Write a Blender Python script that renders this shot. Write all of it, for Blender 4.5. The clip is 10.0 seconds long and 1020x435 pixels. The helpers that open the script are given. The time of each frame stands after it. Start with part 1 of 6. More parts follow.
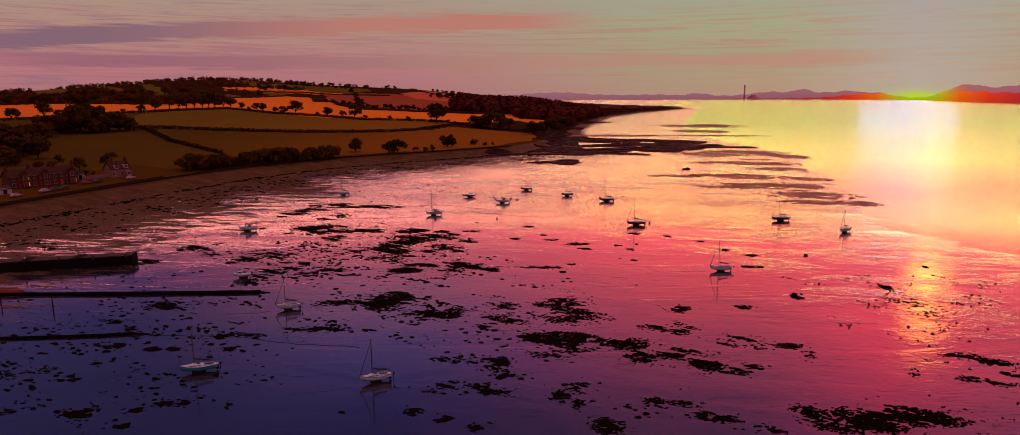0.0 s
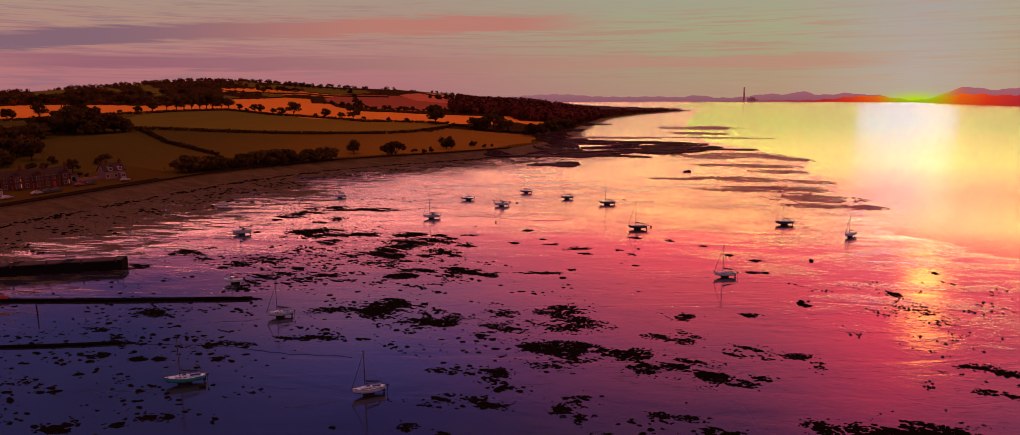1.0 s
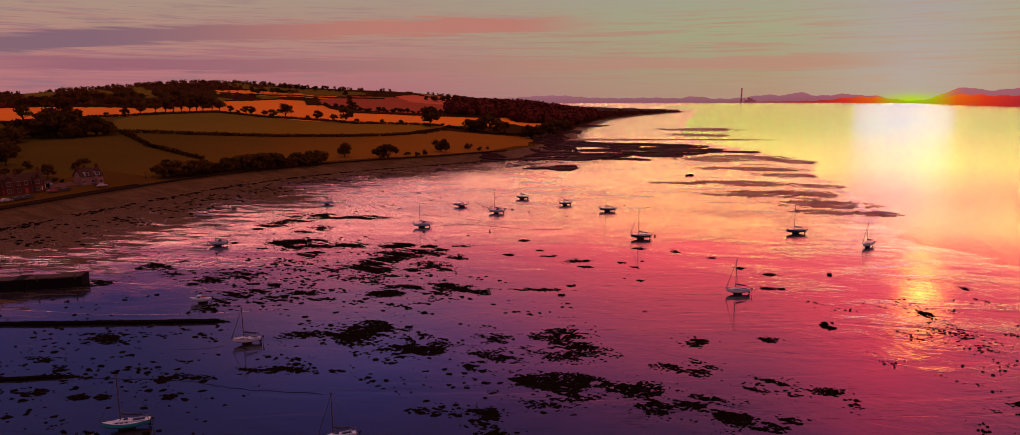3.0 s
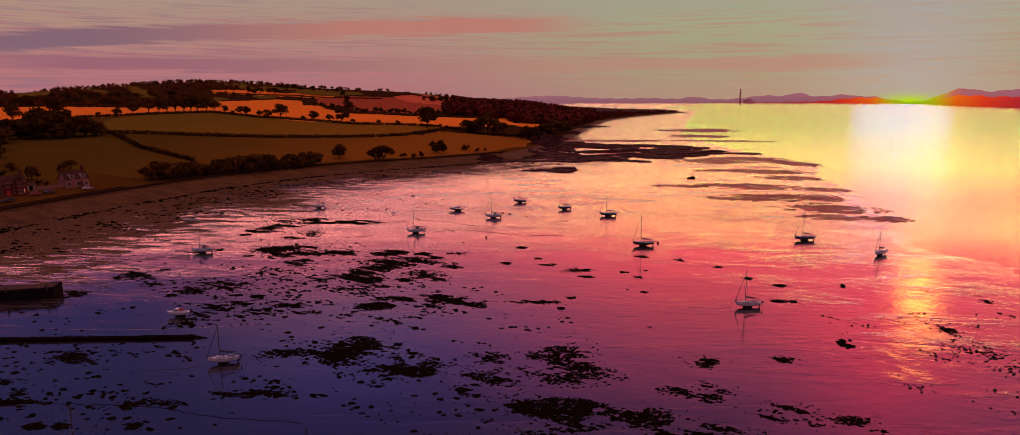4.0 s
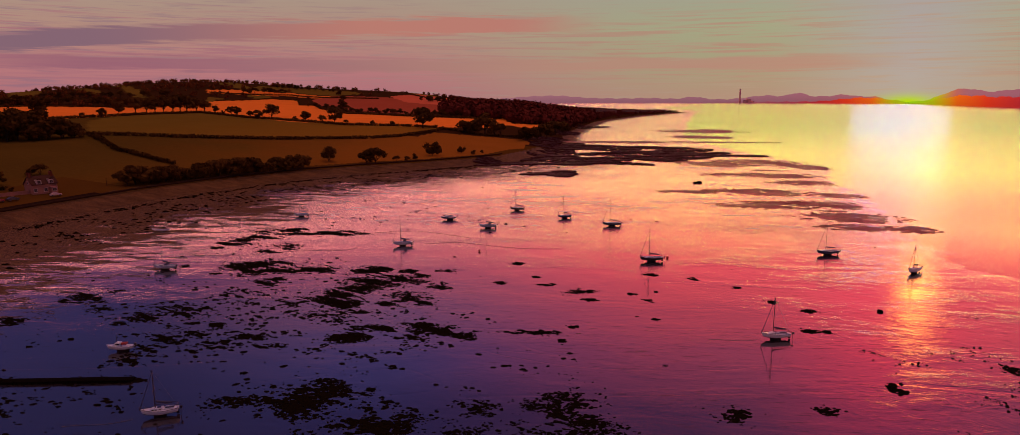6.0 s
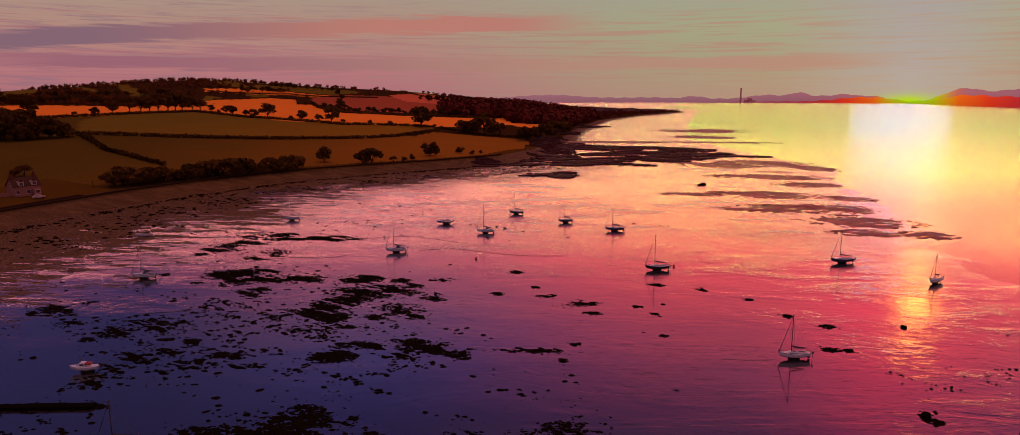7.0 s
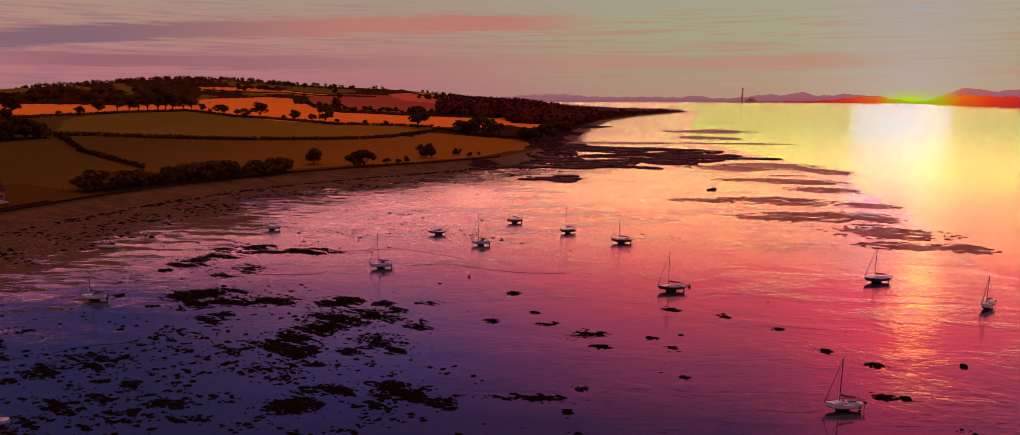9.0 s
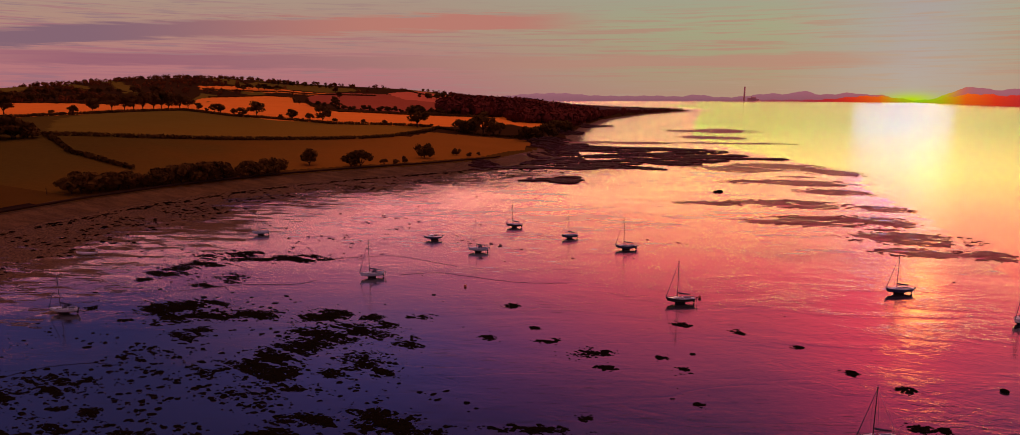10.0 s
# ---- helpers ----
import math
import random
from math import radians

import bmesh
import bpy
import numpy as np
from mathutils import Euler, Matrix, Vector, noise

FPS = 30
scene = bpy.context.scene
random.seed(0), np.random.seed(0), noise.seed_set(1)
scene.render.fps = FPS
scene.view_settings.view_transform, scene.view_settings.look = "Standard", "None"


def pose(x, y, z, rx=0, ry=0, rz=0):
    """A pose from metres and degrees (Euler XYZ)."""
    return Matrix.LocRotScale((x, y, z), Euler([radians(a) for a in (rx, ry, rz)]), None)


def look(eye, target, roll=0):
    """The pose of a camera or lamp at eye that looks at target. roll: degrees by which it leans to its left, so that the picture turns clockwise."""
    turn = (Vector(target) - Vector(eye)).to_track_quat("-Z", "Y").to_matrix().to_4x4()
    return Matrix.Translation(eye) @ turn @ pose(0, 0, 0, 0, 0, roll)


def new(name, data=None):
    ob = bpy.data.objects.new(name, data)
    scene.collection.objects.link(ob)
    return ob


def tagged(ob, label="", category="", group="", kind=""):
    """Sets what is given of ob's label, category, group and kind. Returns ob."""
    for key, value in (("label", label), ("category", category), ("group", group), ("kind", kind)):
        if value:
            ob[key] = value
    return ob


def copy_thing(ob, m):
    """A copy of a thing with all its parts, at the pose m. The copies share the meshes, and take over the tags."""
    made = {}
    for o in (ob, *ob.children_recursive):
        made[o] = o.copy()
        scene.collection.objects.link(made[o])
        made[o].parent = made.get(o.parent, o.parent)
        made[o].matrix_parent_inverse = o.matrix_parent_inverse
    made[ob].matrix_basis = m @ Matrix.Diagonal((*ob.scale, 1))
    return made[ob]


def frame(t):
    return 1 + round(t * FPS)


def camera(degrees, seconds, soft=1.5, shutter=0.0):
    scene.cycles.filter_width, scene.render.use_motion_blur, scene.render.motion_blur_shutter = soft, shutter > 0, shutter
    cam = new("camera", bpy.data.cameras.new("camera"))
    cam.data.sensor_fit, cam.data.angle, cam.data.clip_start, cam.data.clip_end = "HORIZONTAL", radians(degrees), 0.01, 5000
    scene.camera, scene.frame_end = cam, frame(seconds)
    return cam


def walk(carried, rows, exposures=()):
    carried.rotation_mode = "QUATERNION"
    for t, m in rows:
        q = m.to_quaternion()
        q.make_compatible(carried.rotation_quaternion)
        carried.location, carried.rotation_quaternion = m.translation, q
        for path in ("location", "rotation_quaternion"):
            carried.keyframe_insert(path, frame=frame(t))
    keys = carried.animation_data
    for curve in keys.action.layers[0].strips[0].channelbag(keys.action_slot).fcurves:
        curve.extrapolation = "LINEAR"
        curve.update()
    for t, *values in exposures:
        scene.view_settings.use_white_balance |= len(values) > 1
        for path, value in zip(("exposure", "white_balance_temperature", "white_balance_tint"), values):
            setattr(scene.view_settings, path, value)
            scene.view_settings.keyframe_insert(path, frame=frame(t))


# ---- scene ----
cam = camera(74.1, 10.0, soft=0.7)
PATH = [
    (0, (0.338, 6.589, 44.436), (0.219, 8.552, 44.075), -0.3),
    (0.5, (0.226, 8.498, 44.399), (0.108, 10.462, 44.041), -0.3),
    (1, (0.168, 10.781, 44.339), (0.051, 12.745, 43.983), -0.2),
    (1.5, (0.149, 13.574, 44.262), (0.033, 15.538, 43.908), -0.3),
    (2, (0.199, 16.909, 44.216), (0.086, 18.874, 43.862), -0.2),
    (2.5, (0.239, 20.739, 44.209), (0.127, 22.705, 43.856), -0.3),
    (4, (0.093, 33.46, 44.539), (-0.012, 35.427, 44.187), -0.2),
    (4.5, (0.036, 38.002, 44.631), (-0.068, 39.968, 44.279), -0.2),
    (5, (0.023, 42.72, 44.697), (-0.08, 44.687, 44.345), -0.2),
    (5.5, (0.079, 47.517, 44.735), (-0.023, 49.483, 44.383), -0.2),
    (7, (0.131, 61.862, 44.935), (0.029, 63.828, 44.58), -0.1),
    (7.5, (0.109, 66.75, 44.97), (0.007, 68.715, 44.613), -0.1),
    (8, (0.035, 71.6, 44.977), (-0.068, 73.566, 44.621), -0.0),
    (8.5, (0.016, 76.346, 44.994), (-0.087, 78.312, 44.638), -0.0),
    (9, (0.031, 81.054, 45.019), (-0.072, 83.019, 44.662), 0.0),
    (9.5, (0.068, 86.002, 45.044), (-0.037, 87.967, 44.686), -0.0),
    (10, (0.163, 91.077, 45.055), (0.056, 93.041, 44.695), 0.0),
]
walk(cam, [(t, look(eye, target, roll)) for t, eye, target, roll in PATH])

# ---- sky, sun ----
SUN_DIR = Vector((0.450, 0.893, 0.044)).normalized()


def lin(r, g, b):
    """Linear colour from display values 0 to 255."""
    return tuple(((c / 255 + 0.055) / 1.055) ** 2.4 if c > 10 else c / 255 / 12.92 for c in (r, g, b)) + (1.0,)


def node(tree, kind, inputs=None, **props):
    n = tree.nodes.new(kind)
    if "operation" in props:
        n.operation, n.use_clamp = props["operation"], props.get("use_clamp", False)
    if "data_type" in props:
        n.data_type, n.blend_type = props["data_type"], props["blend_type"]
    if "interpolation_type" in props:
        n.interpolation_type = props["interpolation_type"]
    if "attribute_name" in props:
        n.attribute_name = props["attribute_name"]
    if "sky_type" in props:
        n.sky_type, n.sun_disc = props["sky_type"], False
        n.sun_elevation, n.sun_rotation = props["sun_elevation"], props["sun_rotation"]
    for k, v in (inputs or {}).items():
        if isinstance(v, bpy.types.NodeSocket):
            tree.links.new(v, n.inputs[k])
        else:
            n.inputs[k].default_value = v
    return n


def maths(tree, op, a, b=0.0, c=0.0, clamp=False):
    return node(tree, "ShaderNodeMath", {0: a, 1: b, 2: c}, operation=op, use_clamp=clamp).outputs[0]


def smooth(tree, v, lo, hi, a=0.0, b=1.0):
    n = node(tree, "ShaderNodeMapRange", {0: v, 1: lo, 2: hi, 3: a, 4: b}, interpolation_type="SMOOTHSTEP")
    return n.outputs[0]


def ramp(tree, v, stops, mode="LINEAR"):
    n = node(tree, "ShaderNodeValToRGB", {0: v})
    n.color_ramp.interpolation = mode
    els = n.color_ramp.elements
    els[0].position, els[0].color = stops[0]
    els[1].position, els[1].color = stops[-1]
    for p, c in stops[1:-1]:
        e = els.new(p)
        e.color = c
    return n.outputs[0]


def mix(tree, f, a, b, blend="MIX"):
    return node(tree, "ShaderNodeMix", {0: f, 6: a, 7: b}, data_type="RGBA", blend_type=blend).outputs[2]


def make_sky():
    world = bpy.data.worlds.new("sky")
    scene.world = world
    world.use_nodes = True
    t = world.node_tree
    t.nodes.clear()
    way = node(t, "ShaderNodeTexCoord").outputs["Generated"]
    sep = node(t, "ShaderNodeSeparateXYZ", {0: way})
    x, y, z = sep.outputs
    flat = maths(t, "SQRT", maths(t, "ADD", maths(t, "MULTIPLY", x, x), maths(t, "MULTIPLY", y, y)))
    # azimuth in degrees right of north and elevation in degrees
    az = maths(t, "MULTIPLY", maths(t, "ARCTAN2", x, y), 57.29578)
    el = maths(t, "MULTIPLY", maths(t, "ARCTAN2", z, flat), 57.29578)
    off = maths(t, "ABSOLUTE", maths(t, "SUBTRACT", az, 27.2))
    h = maths(t, "DIVIDE", el, 60.0, clamp=True)
    # three sky gradients by height: away from the sun, beside it, above it
    far = ramp(t, h, [(0.0, lin(172, 110, 118)), (0.035, lin(180, 118, 121)), (0.08, lin(176, 136, 123)), (0.1325, lin(166, 147, 131)),
                      (0.1395, (10.6, 4.0, 2.5, 1)), (0.147, (6.0, 1.5, 1.2, 1)), (0.162, (2.2, 0.48, 0.50, 1)), (0.19, (1.55, 0.32, 0.36, 1)), (0.225, (1.1, 0.22, 0.35, 1)), (0.28, (0.62, 0.23, 0.46, 1)),
                      (0.36, (0.17, 0.14, 0.56, 1)), (0.46, (0.036, 0.052, 0.31, 1)), (0.75, (1.10, 0.42, 0.33, 1)), (1.0, (1.18, 0.47, 0.36, 1))])
    side = ramp(t, h, [(0.0, lin(172, 140, 120)), (0.04, lin(162, 152, 122)), (0.09, lin(160, 162, 130)), (0.1325, lin(159, 158, 139)),
                       (0.135, (10.4, 12.4, 1.8, 1)), (0.141, (9.4, 5.4, 1.0, 1)), (0.149, (4.8, 1.6, 0.50, 1)), (0.160, (3.1, 0.64, 0.42, 1)), (0.175, (2.9, 0.42, 0.46, 1)), (0.205, (2.6, 0.26, 0.32, 1)), (0.27, (1.9, 0.21, 0.30, 1)),
                       (0.36, (1.10, 0.17, 0.38, 1)), (0.46, (0.19, 0.075, 0.31, 1)), (0.75, (1.10, 0.42, 0.33, 1)), (1.0, (1.18, 0.47, 0.36, 1))])
    above = ramp(t, h, [(0.0, lin(168, 162, 150)), (0.03, lin(168, 160, 156)), (0.08, lin(166, 158, 156)), (0.1325, lin(164, 156, 155)),
                        (0.135, (11.5, 9.8, 8.0, 1)), (0.141, (8.8, 5.6, 1.8, 1)), (0.149, (4.6, 1.7, 0.6, 1)), (0.160, (2.7, 0.68, 0.56, 1)), (0.175, (2.3, 0.46, 0.48, 1)), (0.205, (2.1, 0.28, 0.40, 1)), (0.27, (3.2, 0.22, 0.35, 1)),
                        (0.36, (1.95, 0.15, 0.36, 1)), (0.46, (0.95, 0.12, 0.38, 1)), (0.75, (1.10, 0.42, 0.33, 1)), (1.0, (1.18, 0.47, 0.36, 1))])
    col = mix(t, smooth(t, off, 14.0, 43.0), side, far)
    col = mix(t, smooth(t, off, -2.0, 11.0), above, col)
    dusk = maths(t, "MULTIPLY", smooth(t, off, 41.0, 62.0), maths(t, "MULTIPLY", smooth(t, el, 7.9, 15.0), smooth(t, el, 62.0, 38.0)))
    col = mix(t, maths(t, "MULTIPLY", dusk, 0.96), col, (0.042, 0.058, 0.25, 1))
    # an unseen bright patch added above the view, for orange glitter on the mud
    beside = maths(t, "SUBTRACT", az, 29.0)
    added_glow = maths(t, "EXPONENT", maths(t, "MULTIPLY", maths(t, "MULTIPLY", beside, beside), -0.9))
    added_glow = maths(t, "MULTIPLY", added_glow, maths(t, "MULTIPLY", smooth(t, el, 11.5, 13.5), smooth(t, el, 17.8, 14.0)))
    col = mix(t, maths(t, "MULTIPLY", added_glow, 0.5), col, (24.0, 8.2, 1.2, 1))
    # long flat cloud streaks, drawn out along the horizon
    place = node(t, "ShaderNodeCombineXYZ", {0: maths(t, "MULTIPLY", az, 0.05), 1: maths(t, "MULTIPLY", el, 1.1), 2: 0.0}).outputs[0]
    n1 = node(t, "ShaderNodeTexNoise", {"Vector": place, "Scale": 1.6, "Detail": 5.0, "Roughness": 0.55}).outputs[0]
    n2 = node(t, "ShaderNodeTexNoise", {"Vector": place, "Scale": 4.5, "Detail": 4.0, "Roughness": 0.6}).outputs[0]
    wob = maths(t, "MULTIPLY", maths(t, "SUBTRACT", n1, 0.5), 0.9)
    fine = maths(t, "MULTIPLY", maths(t, "SUBTRACT", n2, 0.5), 1.25)
    lift = maths(t, "ADD", maths(t, "ADD", el, wob), fine)

    def streak(centre, bend, half, left, right, soft=0.4):
        e0 = maths(t, "SUBTRACT", lift, maths(t, "MULTIPLY_ADD", maths(t, "MULTIPLY", az, az), bend, centre))
        inside = smooth(t, maths(t, "ABSOLUTE", e0), half + soft, half)
        ends = maths(t, "MULTIPLY", smooth(t, az, left - 6, left + 6), smooth(t, az, right + 5, right - 5))
        return maths(t, "MULTIPLY", inside, ends)
    thin = smooth(t, n2, 0.5, 0.68)
    low = maths(t, "MULTIPLY", streak(2.5, 0.0, 0.28, -40, 24), 0.85)
    high = streak(5.75, -0.0013, 0.42, -80, 1)
    wisp_at = node(t, "ShaderNodeCombineXYZ", {0: maths(t, "MULTIPLY", az, 0.07), 1: maths(t, "MULTIPLY", el, 3.0), 2: 4.0}).outputs[0]
    n3 = node(t, "ShaderNodeTexNoise", {"Vector": wisp_at, "Scale": 1.5, "Detail": 6.0, "Roughness": 0.62, "Distortion": 0.4}).outputs[0]
    wisp = maths(t, "MULTIPLY", smooth(t, n3, 0.49, 0.62), maths(t, "MULTIPLY", smooth(t, el, 0.4, 1.6), smooth(t, el, 7.6, 5.0)))
    wisp = maths(t, "MULTIPLY", wisp, smooth(t, off, 2.0, 9.0, 0.25, 0.75))
    veil = maths(t, "MULTIPLY", maths(t, "MULTIPLY", thin, smooth(t, el, 9.0, 6.0)), 0.6)
    warm = mix(t, smooth(t, az, -45.0, 25.0), lin(136, 104, 122), lin(176, 150, 128))
    col = mix(t, veil, col, warm)
    col = mix(t, wisp, col, mix(t, smooth(t, az, -30.0, 12.0), lin(164, 106, 118), lin(176, 132, 116)))
    col = mix(t, low, col, mix(t, smooth(t, az, -34.0, 6.0), lin(150, 96, 112), lin(178, 134, 118)))
    col = mix(t, high, col, mix(t, smooth(t, az, -36.0, -13.0), lin(132, 100, 114), lin(184, 122, 110)))
    # the glow where the sun sets behind the far ridge
    a2 = maths(t, "MULTIPLY", off, off)
    low_el = maths(t, "ADD", el, 0.42)
    e2 = maths(t, "MULTIPLY", low_el, low_el)
    core = maths(t, "EXPONENT", maths(t, "MULTIPLY", maths(t, "ADD", maths(t, "DIVIDE", a2, 3.0), maths(t, "DIVIDE", e2, 0.22)), -1.0))
    col = mix(t, core, col, lin(172, 208, 12))
    nishita = node(t, "ShaderNodeTexSky", sky_type="NISHITA", sun_elevation=radians(3.2), sun_rotation=radians(27.2)).outputs[0]
    both = node(t, "ShaderNodeMix", {0: 1.0, 6: col, 7: mix(t, 1.0, nishita, (0.0012, 0.0012, 0.0012, 1), "MULTIPLY")}, data_type="RGBA", blend_type="ADD").outputs[2]
    back = node(t, "ShaderNodeBackground", {0: both, 1: 1.0}).outputs[0]
    t.links.new(back, node(t, "ShaderNodeOutputWorld").inputs[0])


make_sky()
sun = new("sun", bpy.data.lights.new("sun", "SUN"))
sun.data.energy, sun.data.angle, sun.data.color = 0.0118, radians(6.6), (0.42, 0.36, 1.45)
sun.matrix_world = look(SUN_DIR * 500, (0, 0, 0))
scene.view_settings.exposure = 0.0

# ---- materials ----


def material(name, base, rough=0.7, metal=0.0, ior=1.45, vary=0.25, scale=1.0, bump=0.2, dist=0.02, second=None, coat=0.0, spread=0.0, spec=0.5, eastward=None, wet=0.0):
    """A surface with two scales of colour variation, a little relief and, with spread, a tone of its own for each
    object. eastward: a warmer colour that paints the sunset glow onto a field between two places along x. wet: how much
    of it lies under a film of water, in ragged patches.
    """
    m = bpy.data.materials.new(name)
    m.use_nodes = True
    t = m.node_tree
    b = t.nodes["Principled BSDF"]
    pos = node(t, "ShaderNodeTexCoord").outputs["Object"]
    big = node(t, "ShaderNodeTexNoise", {"Vector": pos, "Scale": 0.35 * scale, "Detail": 4.0}).outputs[0]
    small = node(t, "ShaderNodeTexNoise", {"Vector": pos, "Scale": 4.0 * scale, "Detail": 5.0, "Roughness": 0.65}).outputs[0]
    other = second or tuple(c * 0.55 for c in base)
    f = maths(t, "MULTIPLY_ADD", maths(t, "ADD", big, small), vary * 2, 0.5 - vary * 2, clamp=True)
    col = mix(t, f, (*base, 1), (*other, 1))
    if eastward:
        glow_tint, x0, x1 = eastward
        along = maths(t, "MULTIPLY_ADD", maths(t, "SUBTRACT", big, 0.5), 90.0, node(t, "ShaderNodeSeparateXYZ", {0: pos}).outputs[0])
        col = mix(t, smooth(t, along, x0, x1), col, mix(t, f, (*glow_tint, 1), tuple(c * 0.7 for c in glow_tint) + (1,)))
    if spread:
        r = node(t, "ShaderNodeObjectInfo").outputs["Random"]
        hsv = node(t, "ShaderNodeHueSaturation", {"Value": maths(t, "MULTIPLY_ADD", r, spread * 2, 1 - spread), "Color": col})
        col = hsv.outputs[0]
    t.links.new(col, b.inputs["Base Color"])
    t.links.new(maths(t, "MULTIPLY_ADD", small, 0.3, rough - 0.15, clamp=True), b.inputs["Roughness"])
    b.inputs["Metallic"].default_value, b.inputs["IOR"].default_value = metal, ior
    b.inputs["Coat Weight"].default_value = coat
    if wet:
        drawn = node(t, "ShaderNodeMapping", {"Vector": pos, "Scale": (0.3, 1.0, 1.0)}).outputs[0]
        pools = node(t, "ShaderNodeTexNoise", {"Vector": drawn, "Scale": 0.5, "Detail": 6.0, "Roughness": 0.7}).outputs[0]
        t.links.new(smooth(t, pools, 0.66 - wet * 0.3, 0.74 - wet * 0.3), b.inputs["Coat Weight"])
        b.inputs["Coat Roughness"].default_value, b.inputs["Coat IOR"].default_value = 0.12, 1.6
    b.inputs["Specular IOR Level"].default_value = spec
    if bump:
        n = node(t, "ShaderNodeBump", {"Strength": bump, "Distance": dist, "Height": small})
        t.links.new(n.outputs[0], b.inputs["Normal"])
    return m


def mud_material():
    """Wet tidal mud: a film of water over silt, drier and weedier towards the shore, rippled in patches."""
    m = bpy.data.materials.new("wet_mud")
    m.use_nodes = True
    t = m.node_tree
    b = t.nodes["Principled BSDF"]
    pos = node(t, "ShaderNodeTexCoord").outputs["Object"]
    dry = node(t, "ShaderNodeAttribute", attribute_name="dry").outputs["Fac"]
    ripple = node(t, "ShaderNodeAttribute", attribute_name="ripple").outputs["Fac"]
    long = node(t, "ShaderNodeMapping", {"Vector": pos, "Scale": (0.35, 1.0, 1.0), "Rotation": (0, 0, 0.25)}).outputs[0]
    n_big = node(t, "ShaderNodeTexNoise", {"Vector": long, "Scale": 0.035, "Detail": 5.0, "Roughness": 0.6, "Distortion": 0.6}).outputs[0]
    n_mid = node(t, "ShaderNodeTexNoise", {"Vector": long, "Scale": 0.22, "Detail": 6.0, "Roughness": 0.65}).outputs[0]
    n_lump = node(t, "ShaderNodeTexNoise", {"Vector": pos, "Scale": 0.6, "Detail": 4.0, "Roughness": 0.55, "Distortion": 0.8}).outputs[0]
    n_fine = node(t, "ShaderNodeTexNoise", {"Vector": pos, "Scale": 1.7, "Detail": 6.0, "Roughness": 0.7}).outputs[0]
    thin = node(t, "ShaderNodeMapping", {"Vector": pos, "Scale": (0.22, 1.5, 1.0), "Rotation": (0, 0, 0.18)}).outputs[0]
    n_thin = node(t, "ShaderNodeTexNoise", {"Vector": thin, "Scale": 0.55, "Detail": 6.0, "Roughness": 0.7}).outputs[0]
    near_shore = maths(t, "MULTIPLY", dry, 4.0, clamp=True)
    dry = maths(t, "ADD", maths(t, "MULTIPLY_ADD", maths(t, "MULTIPLY", maths(t, "SUBTRACT", n_thin, 0.5), near_shore), 1.7, dry), maths(t, "MULTIPLY_ADD", near_shore, 0.4, -0.4))
    cover = smooth(t, maths(t, "ADD", dry, maths(t, "MULTIPLY_ADD", maths(t, "SUBTRACT", n_mid, 0.5), 2.0, maths(t, "MULTIPLY", maths(t, "SUBTRACT", n_fine, 0.5), 1.2))), 0.46, 0.56)
    # fine dark streaks of silt that break the film
    n_hair = node(t, "ShaderNodeTexNoise", {"Vector": thin, "Scale": 1.1, "Detail": 4.0, "Roughness": 0.75}).outputs[0]
    hair = maths(t, "MULTIPLY", smooth(t, maths(t, "MULTIPLY_ADD", n_big, 0.35, n_hair), 0.77, 0.84), 0.75)
    silt = mix(t, n_mid, (0.022, 0.020, 0.026, 1), (0.012, 0.011, 0.015, 1))
    weedy = mix(t, smooth(t, n_fine, 0.40, 0.60), (0.130, 0.076, 0.034, 1), (0.022, 0.013, 0.007, 1))
    bank = node(t, "ShaderNodeAttribute", attribute_name="bank").outputs["Fac"]
    stony = smooth(t, maths(t, "MULTIPLY_ADD", maths(t, "SUBTRACT", n_mid, 0.5), 7.0, bank), 2.0, 4.5)
    pebble = mix(t, smooth(t, maths(t, "MULTIPLY_ADD", n_fine, 0.5, maths(t, "MULTIPLY", n_mid, 0.5)), 0.36, 0.64), (0.108, 0.062, 0.026, 1), (0.042, 0.025, 0.012, 1))
    wrackline = smooth(t, maths(t, "ABSOLUTE", maths(t, "SUBTRACT", maths(t, "MULTIPLY_ADD", n_mid, 6.0, bank), 5.0)), 1.6, 0.7)
    pebble = mix(t, wrackline, pebble, (0.02, 0.014, 0.010, 1))
    turf = smooth(t, maths(t, "MULTIPLY_ADD", maths(t, "SUBTRACT", n_mid, 0.5), 2.0, bank), 15.2, 16.2)
    pebble = mix(t, turf, pebble, mix(t, n_mid, (0.07, 0.039, 0.010, 1), (0.04, 0.024, 0.007, 1)))
    t.links.new(mix(t, stony, mix(t, cover, silt, weedy), pebble), b.inputs["Base Color"])
    # standing pools lie mirror-flat between wrinkled silt
    n_pool = node(t, "ShaderNodeTexNoise", {"Vector": long, "Scale": 0.075, "Detail": 5.0, "Roughness": 0.55, "Distortion": 0.9}).outputs[0]
    pool = smooth(t, n_pool, 0.40, 0.62)
    film = maths(t, "MULTIPLY_ADD", smooth(t, n_big, 0.38, 0.66), 0.07, 0.03)
    film = maths(t, "ADD", film, maths(t, "MULTIPLY", smooth(t, maths(t, "MULTIPLY_ADD", n_thin, 0.6, maths(t, "MULTIPLY", n_mid, 0.4)), 0.48, 0.70), 0.14))
    film = maths(t, "MULTIPLY", film, maths(t, "MULTIPLY_ADD", ripple, -0.5, 1.0, clamp=True))
